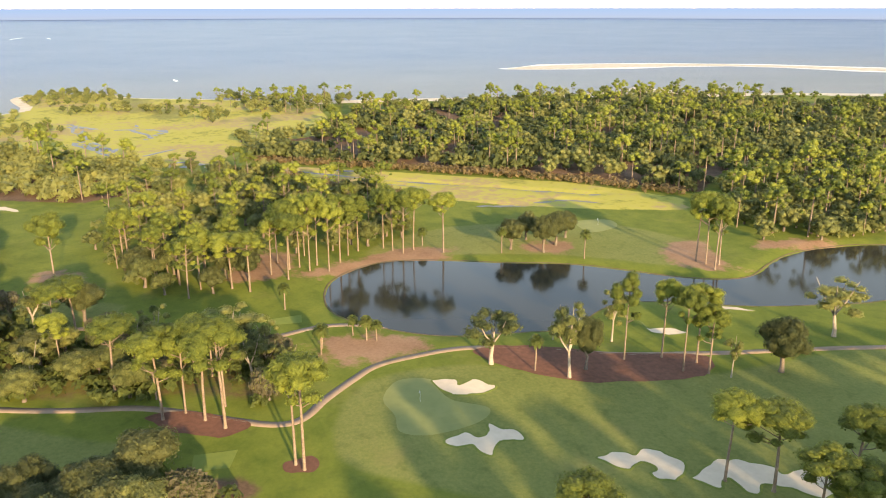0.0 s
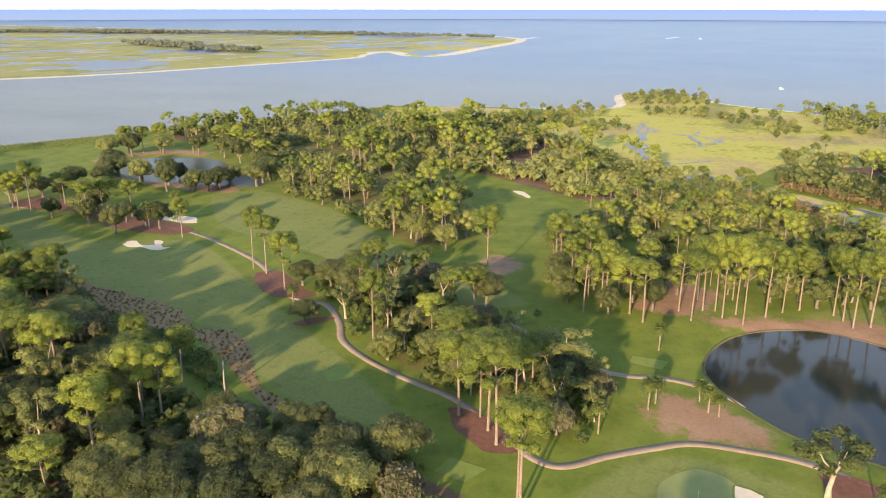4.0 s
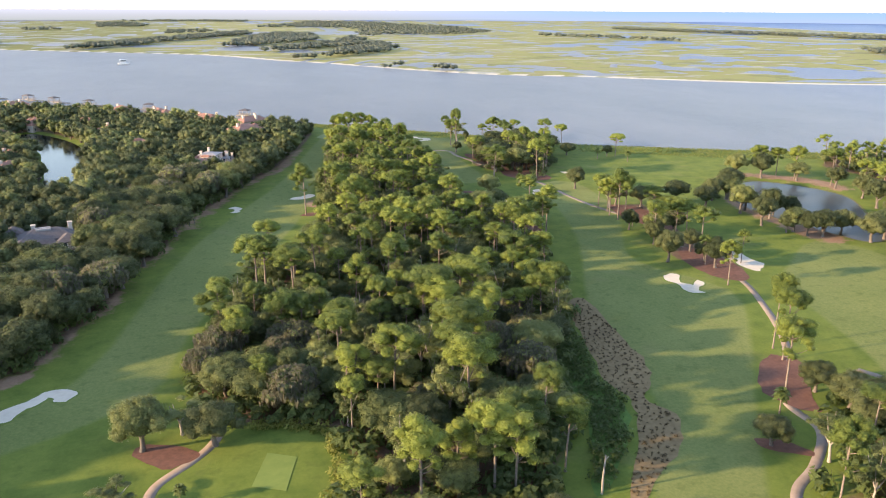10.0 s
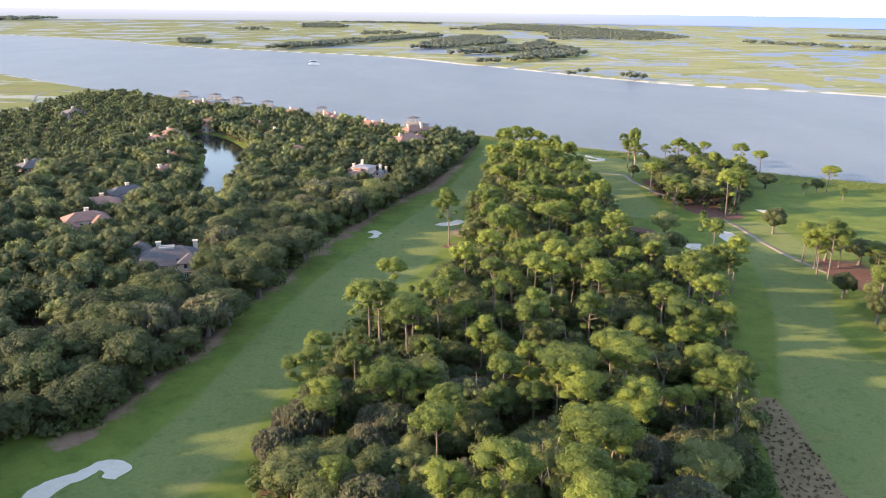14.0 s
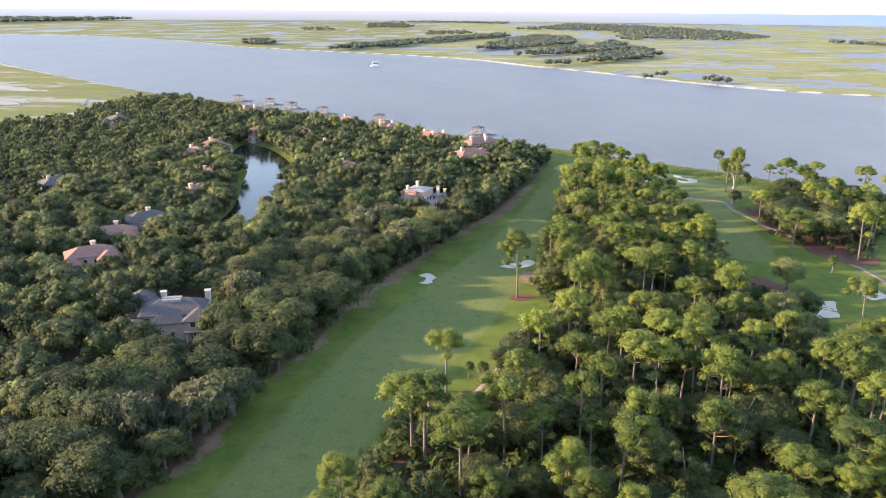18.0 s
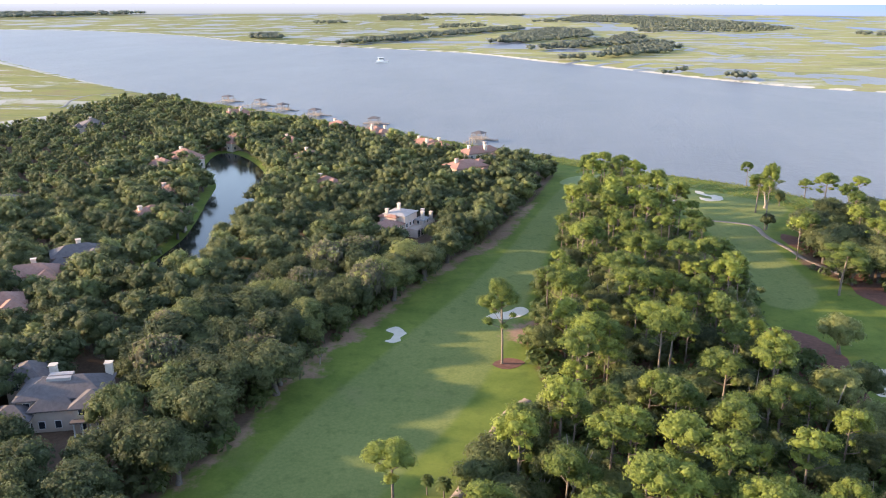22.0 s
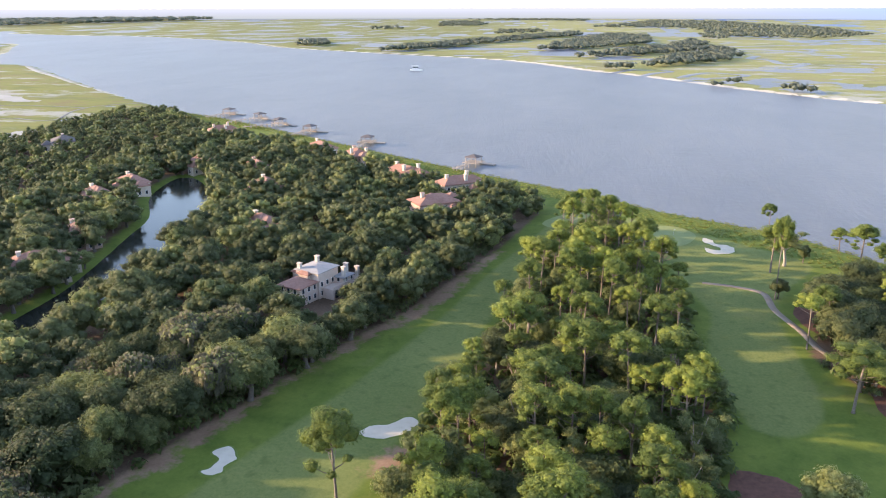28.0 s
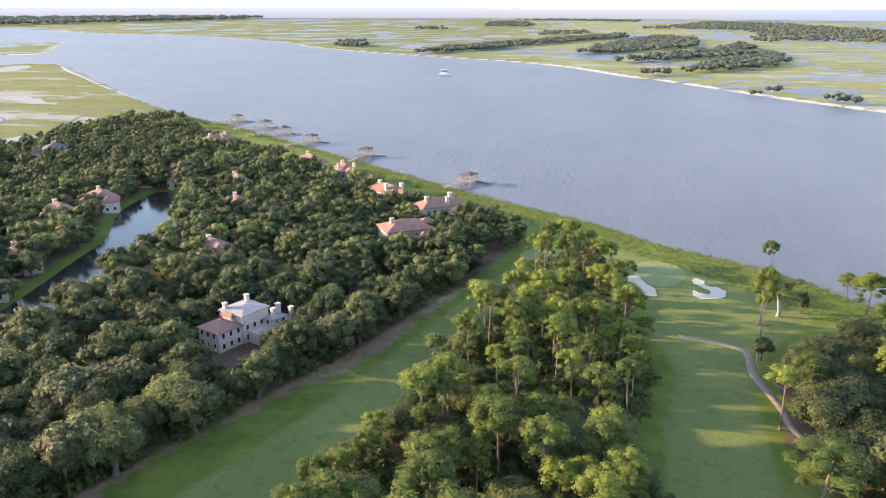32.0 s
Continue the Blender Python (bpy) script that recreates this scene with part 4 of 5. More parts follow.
BEDS = [[(56, -87), (56, -95), (52, -103), (44, -116), (37, -131), (31, -130), (29, -121), (36, -101), (46, -91)], [(53, -21), (53, -27), (49, -33), (44, -38), (41, -34), (46, -26)],
        [(-36, 59), (-32, 61), (-24, 56), (-25, 53), (-30, 52)], [(27, -41), (30, -43), (28, -47), (25, -45)], [(15, 222), (18, 226), (22, 224), (19, 220)],
        [(84, 22), (80, 25), (77, 28), (78, 31), (84, 27)], [(97, 36), (92, 45), (97, 55), (106, 62), (110, 56), (102, 44)], [(138, 112), (131, 108), (126, 118), (129, 136), (136, 144), (141, 127)],
        [(124, 290), (135, 280), (140, 262), (130, 258), (120, 270)], [(122, 312), (117, 322), (120, 332), (126, 325)], [(142, 165), (136, 185), (140, 205), (148, 200), (150, 175)],
        [(84, 246), (94, 244), (98, 230), (94, 205), (98, 180), (90, 172), (82, 200), (82, 230)], [(50, 300), (60, 312), (70, 306), (66, 290), (56, 288)]]
for o in BEDS:
    tagged(new("mulch_bed", draped("mulch_bed", smooth_line(o, 5), 0.05, STRAW, 1.2)), "dark red pine straw bed under trees beside the grass", "mulch bed", kind="structure")
for o, mat, name, lab in (([(72, 104), (80, 108), (78, 84), (74, 62), (66, 52), (68, 42), (60, 30), (46, 18), (42, 4), (41, -6), (34, -20), (30, -14), (37, 0), (38, 10), (46, 22), (58, 40), (63, 52), (62, 62), (68, 84)], DRY, "scrub_bank", "dry brown scrub bank between wood and fairway"),
                          ([(62, 84), (67, 83), (61, 62), (61, 52), (56, 40), (45, 26), (40, 24), (50, 46), (52, 64)], VINE, "vine_bank", "low green vines at the wood edge"),
                          ([(50, -68), (48, -74), (43, -74), (38, -75), (33, -80), (29, -76), (28, -67), (31, -62), (37, -63), (44, -63)], GREEN, "putting_green", "closely mown pale putting green with flag"),
                          ([(88, 410), (98, 414), (104, 402), (97, 388), (88, 392)], GREEN, "putting_green", "closely mown pale putting green by the river"),
                          ([(139, -163), (138, -175), (129, -173), (126, -161)], GREEN, "putting_green", "closely mown pale putting green behind the lake"),
                          ([(70, 430), (56, 425), (48, 412), (54, 405), (66, 412)], GREEN, "putting_green", "closely mown pale putting green at the end of the fairway"),
                          ([(-12, 51.5), (-7, 48.5), (-10, 38.5), (-15.5, 41.5)], TEE, "tee_box", "square mown bright green tee"),
                          ([(57, 10), (62, 6), (57, 2), (53, 6)], TEE, "tee_box", "square mown bright green tee"),
                          ([(92, -50), (92, -58), (87, -57), (88, -50)], TEE, "tee_box", "square mown bright green tee"),
                          ([(37, -28), (36, -35), (31, -33), (32, -27)], TEE, "tee_box", "square mown bright green tee")):
    o2 = smooth_line(o, 5) if name != "tee_box" else np.concatenate([np.linspace(o[i], o[(i + 1) % 4], 6)[:-1] for i in range(4)])
    tagged(new(name, draped(name, o2, 0.06 if name == "tee_box" else 0.04, mat, 1.6 if mat in (BARE, DRY, VINE) else 0.0)), lab, "ground patch", kind="structure")

for label, poly in (("bare earth rim round the golf course pond", LAKE), ("bare earth rim round the small pond", POND_A)):
    rim = grown(poly, 2.7)
    tagged(new("bank", ribbon("bank", np.concatenate([rim[::2], rim[:1]]), 0.45, 0.05, DARKEARTH)), label, "bank", kind="structure")

# ---- houses, docks and boat ----
CREAM = plain_material("cream_stucco", (0.48, 0.39, 0.31), (0.60, 0.50, 0.41), 0.8, 0.9)
PINK = plain_material("pink_stucco", (0.40, 0.27, 0.225), (0.50, 0.36, 0.30), 0.8, 0.9)
TILE = plain_material("clay_roof_tiles", (0.235, 0.118, 0.085), (0.36, 0.20, 0.15), 1.2, 0.85, 0.5)
SLATE = plain_material("grey_shingles", (0.088, 0.074, 0.072), (0.155, 0.133, 0.127), 1.2, 0.85, 0.5)
VILLA = plain_material("rosy_cream_stucco", (0.54, 0.41, 0.33), (0.64, 0.505, 0.42), 0.8, 0.9)
PALE = plain_material("pale_membrane_roof", (0.25, 0.235, 0.225), (0.34, 0.32, 0.305), 0.8, 0.8)
STACK = plain_material("weathered_stucco", (0.42, 0.36, 0.30), (0.55, 0.48, 0.41), 1.0, 0.9)
PANE = Nodes("window_glass", rough=0.08, spec=0.5).done((0.03, 0.035, 0.045))
TIMBER = plain_material("weathered_timber", (0.24, 0.20, 0.165), (0.38, 0.33, 0.28), 1.5, 0.9, 0.3)


def box(bm, x0, x1, y0, y1, z0, z1):
    v = [bm.verts.new((x, y, z)) for z in (z0, z1) for x, y in ((x0, y0), (x1, y0), (x1, y1), (x0, y1))]
    for f in ((3, 2, 1, 0), (4, 5, 6, 7), (0, 1, 5, 4), (1, 2, 6, 5), (2, 3, 7, 6), (3, 0, 4, 7)):
        bm.faces.new([v[i] for i in f])


def boxed(name, dims, mat, parent, label=""):
    bm = bmesh.new()
    box(bm, *dims)
    return part(name, bm, mat, parent, label)


def hip_roof(name, x0, x1, y0, y1, z, rise, mat, parent, over=0.6, flat=0.0):
    """A hipped roof with eaves and a thick edge."""
    x0, x1, y0, y1 = x0 - over, x1 + over, y0 - over, y1 + over
    r = min(x1 - x0, y1 - y0) / 2 * (1 - flat)
    bm = bmesh.new()
    lo = [bm.verts.new(c) for c in ((x0, y0, z), (x1, y0, z), (x1, y1, z), (x0, y1, z))]
    mid = [bm.verts.new((v.co.x, v.co.y, z + 0.25)) for v in lo]
    e = 0.02
    top = [bm.verts.new(c) for c in ((x0 + r - e, y0 + r - e, z + rise), (x1 - r + e, y0 + r - e, z + rise), (x1 - r + e, y1 - r + e, z + rise), (x0 + r - e, y1 - r + e, z + rise))]
    bm.faces.new(lo[::-1])
    for a, b in ((lo, mid), (mid, top)):
        for i in range(4):
            bm.faces.new((a[i], a[(i + 1) % 4], b[(i + 1) % 4], b[i]))
    bm.faces.new(top)
    return part(name, bm, mat, parent)


def window_on(root, x, y, z, w, h, face):
    """A glazed window in a wall that faces +-x or +-y: frame with a recessed-looking pane."""
    fr = bmesh.new()
    d = 0.06
    if face[0]:
        box(fr, x - d, x + d, y - w / 2 - 0.1, y + w / 2 + 0.1, z - 0.1, z + h + 0.1)
        dims = (x - d * 1.3, x + d * 1.3, y - w / 2, y + w / 2, z, z + h)
    else:
        box(fr, x - w / 2 - 0.1, x + w / 2 + 0.1, y - d, y + d, z - 0.1, z + h + 0.1)
        dims = (x - w / 2, x + w / 2, y - d * 1.3, y + d * 1.3, z, z + h)
    f = part("window", fr, WHITE, root)
    boxed("pane", dims, PANE, f)


def house(label, x, y, turn, blocks, wall, roof, chimneys=(), windows=True):
    """A house of hipped blocks (x0, x1, y0, y1, eave, rise)."""
    root = new("house")
    tagged(root, label, "house", "houses among the oaks")
    for bx in blocks:
        x0, x1, y0, y1, eave, rise, *top = bx
        boxed("wall", (x0, x1, y0, y1, -0.5, eave), wall, root)
        hip_roof("roof", x0, x1, y0, y1, eave, rise, top[0] if top else roof, root)
        if windows:
            for z in ((0.9, 4.0) if eave > 5 else (0.9,)):
                for u in np.arange(x0 + 1.8, x1 - 1.0, 3.0):
                    window_on(root, u, y0, z, 1.1, 1.5, (0, 1))
                for u in np.arange(y0 + 1.8, y1 - 1.0, 3.0):
                    window_on(root, x1, u, z, 1.1, 1.5, (1, 0))
    for cx, cy, top in chimneys:
        c = boxed("chimney", (cx - 0.65, cx + 0.65, cy - 0.65, cy + 0.65, 3.0, top), STACK, root)
        boxed("cap", (cx - 0.8, cx + 0.8, cy - 0.8, cy + 0.8, top, top + 0.25), wall, c)
    root.matrix_basis = pose(x, y, ground_z(x, y), 0, 0, turn)
    return root


HOUSES = [(-154, 584), (-124, 489), (-74, 531), (-49, 511), (-17, 473), (10, 452), (5, 417), (-136, 441), (-138, 416), (-114, 363), (-107, 330), (-73, 441), (-92, 481), (-53, 382), (-231, 538), (-173, 343)]
manor = house("large grey-roofed house with cream walls and white chimneys among oaks", -71, 196, 12, [(-8, 8, -5, 4, 6.0, 3.0), (-13, -6, 4, 12, 5.8, 2.8), (3, 9.5, -8.5, -2, 5.4, 2.4), (-12, -5, -9, -3, 3.8, 2.2), (-5, 3, -7, -4, 4.6, 2.0)],
              CREAM, SLATE, [(-3.5, 4.5, 8.9), (7.5, 3.6, 9.0), (-12, -8.5, 6.0)])
boxed("roof_deck", (-3, 1.5, -1.8, 1.2, 7.6, 8.9), PALE, manor, "pale flat roof deck")
for u in np.arange(3.4, 9.6, 1.5):
    boxed("porch_post", (u - 0.12, u + 0.12, -9.9, -9.66, -0.3, 3.0), WHITE, manor)
boxed("porch_roof", (2.8, 9.8, -10.1, -8.4, 3.0, 3.25), SLATE, manor)
villa = house("large cream villa with red-brown tile roof and tall chimneys", -17, 326, -24, [(-5.5, 5, -4, 7, 8.6, 1.3, PALE), (-5.5, 4.5, -13.5, -4, 5.8, 2.2), (-9, -5.5, -2, 6, 6.8, 1.6), (-3, 1.5, -5.5, -4, 8.0, 1.1), (5, 9, 5, 11, 5.4, 0.8, PALE)],
              VILLA, TILE, [(-3, 5, 11.4), (-4.5, -3, 10.6), (8.5, 6, 9.0), (6, 10.5, 8.8), (8.5, 14, 7.2)])
villa.matrix_basis = villa.matrix_basis @ Matrix.Diagonal((0.8, 0.8, 0.88, 1))
terrace = boxed("terrace", (5, 10, -2, 15, -0.5, 3.4), VILLA, villa, "cream arcaded terrace")
for u in np.arange(-1.0, 14.0, 2.8):
    arch = bmesh.new()
    box(arch, 9.9, 10.12, u, u + 1.6, 0.2, 2.2)
    for k in range(6):
        a0, a1 = math.pi * k / 6, math.pi * (k + 1) / 6
        box(arch, 9.9, 10.12, u + 0.8 + 0.8 * min(math.cos(a0), math.cos(a1)), u + 0.8 + 0.8 * max(math.cos(a0), math.cos(a1)), 2.2, 2.2 + 0.8 * min(math.sin(a0), math.sin(a1)) + 0.1)
    part("arch", arch, PANE, terrace)
for u in np.arange(-2.0, 15.1, 1.0):
    boxed("baluster", (9.7, 9.9, u - 0.1, u + 0.1, 3.4, 4.2), VILLA, terrace)
boxed("rail", (9.65, 9.95, -2.1, 15.1, 4.2, 4.35), VILLA, terrace)
hr = random.Random(4)
for i, (x, y) in enumerate(HOUSES):
    w, d = hr.uniform(6.6, 9), hr.uniform(4.4, 6)
    wall, roof, lab = ((PINK, TILE, "villa with pink walls and clay tile roof half hidden by oaks"), (CREAM, TILE, "villa with cream walls and clay tile roof half hidden by oaks"), (CREAM, TILE, "villa with cream walls and clay tile roof half hidden by oaks"))[i % 3]
    if i > 13:
        roof, lab = SLATE, "house with cream walls and grey roof half hidden by oaks"
    house(lab, x, y, hr.choice((-50, 40, -40)) + hr.uniform(-8, 8), [(-w, w, -d, d, 6.4 if i in (0, 2, 3, 4, 5, 6) else 5.2, 3.0), (w * 0.2, w * 0.9, -d - 5, -d, 4.2, 2.4), (w * 0.55, w * 1.35, -d * 0.4, d * 0.8, 6.6 if i in (0, 2, 3, 4, 5, 6) else 4.4, 2.2), (-w * 0.5, w * 0.3, -d * 0.5, d * 0.6, 7.4 if i in (0, 2, 3, 4, 5, 6) else 6.4, 2.2)],
          wall, roof, [(-w * 0.6, 0, 10.0 if i in (0, 2, 3, 4, 5, 6) else 8.6)] + ([(w * 0.75, d * 0.5, 10.2), (w * 0.3, -d * 0.7, 9.9)] if i in (0, 3, 4, 5) else []))
for x, y, turn, lab, roof in ((-111, 280, 34, "white gabled house with brown roof among oaks", SLATE), (-115, 261, 24, "house with pale walls and brown-red roof among oaks", TILE), (-112, 238, 30, "large house with wide red tile roof among oaks", TILE)):
    house(lab, x, y, turn, [(-7, 7, -4, 4, 6.2, 2.6), (1.5, 7.5, -7.5, -1, 5.6, 2.3), (-8, -3, -6.5, 0, 4.8, 2.0)], CREAM, roof, [(1, 2.5, 9.2)])


def dock(x, y, turn, length, label):
    """A timber pier on piles with a roofed pier head and a floating dock."""
    root = new("boat_dock")
    tagged(root, label, "dock", "docks on the river")
    boxed("walkway", (0, length, -0.9, 0.9, 1.3, 1.5), TIMBER, root)
    for u in np.arange(2, length, 4.0):
        for v in (-0.8, 0.8):
            boxed("support", (u - 0.13, u + 0.13, v - 0.13, v + 0.13, -2.5, 2.4), TIMBER, root)
    boxed("deck", (length, length + 9, -4.5, 4.5, 1.3, 1.55), TIMBER, root)
    for u in (length + 1.4, length + 7.4):
        for v in (-3, 3):
            boxed("post", (u - 0.15, u + 0.15, v - 0.15, v + 0.15, -2.5, 4.2), TIMBER, root)
    for v in (-4.4, 4.4):
        boxed("railing", (length, length + 9, v - 0.06, v + 0.06, 2.3, 2.5), TIMBER, root)
    hip_roof("roof", length + 1.4, length + 7.4, -3, 3, 4.2, 1.5, SLATE, root)
    boxed("float", (length + 9.5, length + 12.5, -9, 9, -0.7, 0.0), TIMBER, root)
    root.matrix_basis = pose(x, y, 0, 0, 0, turn)


for x, y, turn, ln in ((-203, 672, 68, 20), (-177, 651, 53, 22), (-157, 627, 46, 24), (-116, 596, 69, 20), (-62, 556, 84, 20), (2, 505, 65, 16)):
    dock(x, y, turn, ln, "grey timber dock with roofed pier head in the river")

boat = new("motor_boat")
tagged(boat, "white cabin motor boat on the river", "boat")
bm = bmesh.new()
ring0 = [(-6, -1.8), (2, -1.8), (6.5, 0), (2, 1.8), (-6, 1.8)]
lo, hi = [bm.verts.new((x * 0.92, y * 0.8, -0.7)) for x, y in ring0], [bm.verts.new((x, y, 1.0)) for x, y in ring0]
bm.faces.new(hi), bm.faces.new(lo[::-1])
for i in range(5):
    bm.faces.new((lo[i], lo[(i + 1) % 5], hi[(i + 1) % 5], hi[i]))
part("hull", bm, WHITE, boat)
cab = boxed("cabin", (-3.5, 2, -1.3, 1.3, 1.0, 3.0), WHITE, boat)
boxed("window_band", (-3.3, 2.06, -1.36, 1.36, 1.9, 2.6), PANE, cab)
boxed("roof", (-4.2, 2.2, -1.5, 1.5, 3.0, 3.15), WHITE, boat)
boat.matrix_basis = pose(-120, 1121, WATER_Z, 0, 0, 10) @ Matrix.Diagonal((1.3, 1.4, 2.1, 1))

# ---- single trees, by place: x, y, height, crown width ----
LAKE_PINES = [(124, -108, 19, 9), (136, -93, 20, 7), (133, -95, 20, 7), (129, -97, 21, 8), (131, -101, 20, 8), (125, -62, 21, 7), (126, -65, 22, 7), (122, -67, 22, 7), (126, -70, 22, 7), (120, -72, 21, 7),
              (127, -77, 21, 8), (136, -85, 19, 8), (88, -172, 21, 8), (85, -173, 22, 8), (80, -172, 22, 8), (83, -176, 21, 8), (112, -49, 17, 9), (126, -3, 23, 9)]
PATH_PINES = [(28, -43, 20, 8), (26, -44, 21, 9), (51, -24, 18, 9), (52, -28, 19, 7), (48, -31, 21, 9), (44, -34, 22, 10), (52, -35, 18, 7), (41, -115, 20, 6), (39, -123, 18, 7), (32, -123, 19, 6), (34, -128, 18, 7),
              (29, -127, 16, 7), (-2, -104, 16, 8), (-7, -109, 15, 9), (-13, -118, 16, 9), (-20, -126, 15, 9), (-12, -72, 16, 9), (-18, -106, 15, 8), (-22, -109, 14, 8), (75, 7, 19, 7), (102, -8, 13, 9), (97, -4, 14, 8)]
FAIRWAY_PINES = [(109, 65, 20, 7), (107, 59, 19, 8), (97, 46, 18, 8), (126, 106, 15, 7), (117, -60, 19, 8), (116, -45, 16, 9), (38, 31, 15, 7), (17, 223, 21, 9), (-2, 165, 15, 9), (115, 337, 26, 6),
                 (114, 272, 16, 11), (149, 388, 9, 7), (178, 333, 15, 7), (198, 306, 13, 8), (120, 362, 17, 10), (132, 183, 20, 9), (147, 182, 13, 9), (151, 177, 10, 9), (134, 195, 16, 8), (250, 226, 17, 9), (257, 210, 18, 9), (262, 196, 16, 9), (240, 238, 16, 9), (258, 182, 17, 9), (253, 168, 16, 9), (246, 234, 15, 8), (236, 150, 15, 8), (149, 369, 16, 10), (167, 381, 13, 7), (131, 408, 12, 5), (127.2, 149.1, 17, 8), (131.9, 189.5, 16, 8), (133.1, 201.3, 15, 7), (142, 143, 15, 8)]
OAK_SPOTS = [(126, -137, 10, 9), (113, -136, 13, 9), (124, -150, 10, 9), (40, -105, 13, 8), (24, -141, 13, 12), (103, 44, 8, 10), (79, 28, 7, 9), (-21, 57, 10, 12), (133, 373, 7, 5), (116, 338, 7, 6),
             (140, 237, 11, 11), (193, 306, 7, 7), (172, 313, 8, 11), (200, 150, 9, 10), (206, 148, 8, 8), (183, 150, 8, 8), (106, -10, 11, 11), (142, -50, 10, 9), (120, -50, 9, 9), (114, -40, 8, 8), (133, -22, 9, 10), (119, -128, 11, 10), (118, -143, 12, 11), (121.2, 130.6, 12, 11), (127.7, 149.9, 10, 9), (132.3, 121.2, 11, 10), (135, 139, 9, 9), (128.5, 168.4, 9, 8), (196.3, 173.9, 9, 10), (203.6, 173.4, 10, 10), (187.2, 144, 10, 9), (196.8, 146.5, 9, 9), (200.6, 142.8, 11, 11), (185.9, 199.6, 11, 11), (193.3, 200.1, 12, 11)]
LIGHT_SPOTS = [(49, -88, 16, 12), (38, -100, 20, 9), (50, -118, 14, 6), (26, -130, 10, 4), (33, -165, 15, 12), (55, -106, 4, 3), (85, 20, 12, 8), (73, -39, 13, 12), (-37, 43, 5, 7),
               (126, 369, 14, 14), (-25, 221, 6, 4), (138, 201, 13, 9), (-27, 63, 8, 9)]
PALM_SPOTS = [(71, -58, 6), (117, -124, 8), (103, -144, 9), (134, -105, 6), (43, -95, 8), (97, -55, 7), (68, -57, 7), (71, -68, 6), (70, -70, 5), (75, -66, 5), (101, -25, 4), (55, -50, 7), (-27, 40, 4), (196, 289, 6),
              (184, 300, 6), (132, 172, 6), (89, 38, 6), (6, 170, 5), (8, 166, 4), (3, 172, 4), (10, 172, 5), (118, 250, 6)]
TAKEN = []
for spots, kind in ((LAKE_PINES, "pine"), (PATH_PINES, "pine"), (FAIRWAY_PINES, "pine"), (OAK_SPOTS, "oak"), (LIGHT_SPOTS, "open")):
    for i, (x, y, h, w) in enumerate(spots):
        tall, across = {"pine": (20.5, 9.0), "oak": (11.0, 13.0), "open": (14.5, 8.5)}[kind]
        plant(kind, x, y, h / tall, i * 77.0, i, w / across)
        TAKEN.append((x, y, 3.5))
plant("light", -34, 59, 1.1, 40, 1, 0.95)
TAKEN.append((-34, 59, 5))
for i, (x, y, h) in enumerate(PALM_SPOTS):
    k = 0 if h < 6.5 else (1 if h < 8 else 2)
    plant("palm", x, y, h / (7.0 + 1.5 * k), i * 50.0, k)
for o in PATHS:
    TAKEN += [(x, y, 3.0) for x, y in smooth_line(o, 4, False)]
TAKEN += [(-71, 194, 12), (-17, 326, 10), (-60, 181, 7), (-7, 310, 6)] + [(x, y, 9.5 if i in (0, 2, 3, 4, 5, 6) else 4.5) for i, (x, y) in enumerate(HOUSES)] + [(-111, 279, 7.5), (-114, 260, 7.5), (-111, 237, 8)]
TAKEN += [(236, 20, 12), (222, 16, 8), (-17, 324, 10), (-14, 306, 6), (-20, 314, 7.5), (-64, 181, 8), (53, -32, 8), (31, -34, 9), (97, 215, 6), (104, 222, 5), (90, 238, 6), (-7, 46, 9)]


def wood(poly, gap, mix, keep, lo, hi, seed, pre="", margin=0.0):
    """Single trees of a wood; mix holds letters for the kinds."""
    r = np.random.RandomState(seed)
    for x, y in scatter(poly, gap, r, keep, margin):
        c = mix[r.randint(len(mix))]
        kind = {"p": "pine", "o": "oak", "m": "moss", "l": "light", "a": "palm", "b": "open"}[c]
        if c == "a":
            plant(kind, x, y, r.uniform(0.7, 1.2), r.uniform(0, 360), r.randint(9))
            continue
        s = r.uniform(lo, hi) * (1.0 if c == "p" else 1.12)
        plant((pre if c != "b" else "") + kind, x, y, s, r.uniform(0, 360), r.randint(99), s * r.uniform(0.95, 1.3) * (1.0 if c == "p" else 0.85))


def cut(poly, y0, y1):
    """The part of an outline between two northings, as seen on the plan."""
    p = np.concatenate([np.linspace(poly[i], poly[(i + 1) % len(poly)], 8)[:-1] for i in range(len(poly))])
    p[:, 1] = np.clip(p[:, 1], y0, y1)
    return p


wood(cut(WOOD_MID, -60, 22), 7.0, "ooomool", TAKEN, 0.6, 0.92, 111)
wood(cut(WOOD_MID, 22, 130), 6.6, "ppplomlb", TAKEN, 0.55, 0.92, 101, "", 3.2)
wood(cut(WOOD_MID, 130, 300), 6.8, "ppplolbp", TAKEN, 0.56, 0.93, 102, "mid", 3.2)
north_wood = scatter(cut(WOOD_MID, 300, 440), 8.0, rng, TAKEN)
kin = rng.uniform(size=len(north_wood))
wood_stuff("pine_wood", "group of tall sunlit pines by the far green", north_wood[kin < 0.7], MID_PINES, BARK, PINE, rng, 0.62, 0.98)
wood_stuff("oak_wood", "oaks under the tall pines by the far green", north_wood[kin >= 0.7], MID_OAKS, OAKBARK, OAKL, rng, 0.6, 0.9)
wood_stuff("pine_wood", "scattered tall pines west of the putting green", scatter([(-88, -48), (-46, -55), (-45, -110), (-48, -150), (-42, -190), (-92, -190)], 8.6, rng), SLIM_PINES, BARK, PINE, rng, 0.85, 1.25)
wood(WOOD_EAST, 7.0, "lombpba", TAKEN, 0.5, 0.8, 104)
lake_wood = scatter(WOOD_PINES, 8.6, rng, TAKEN)
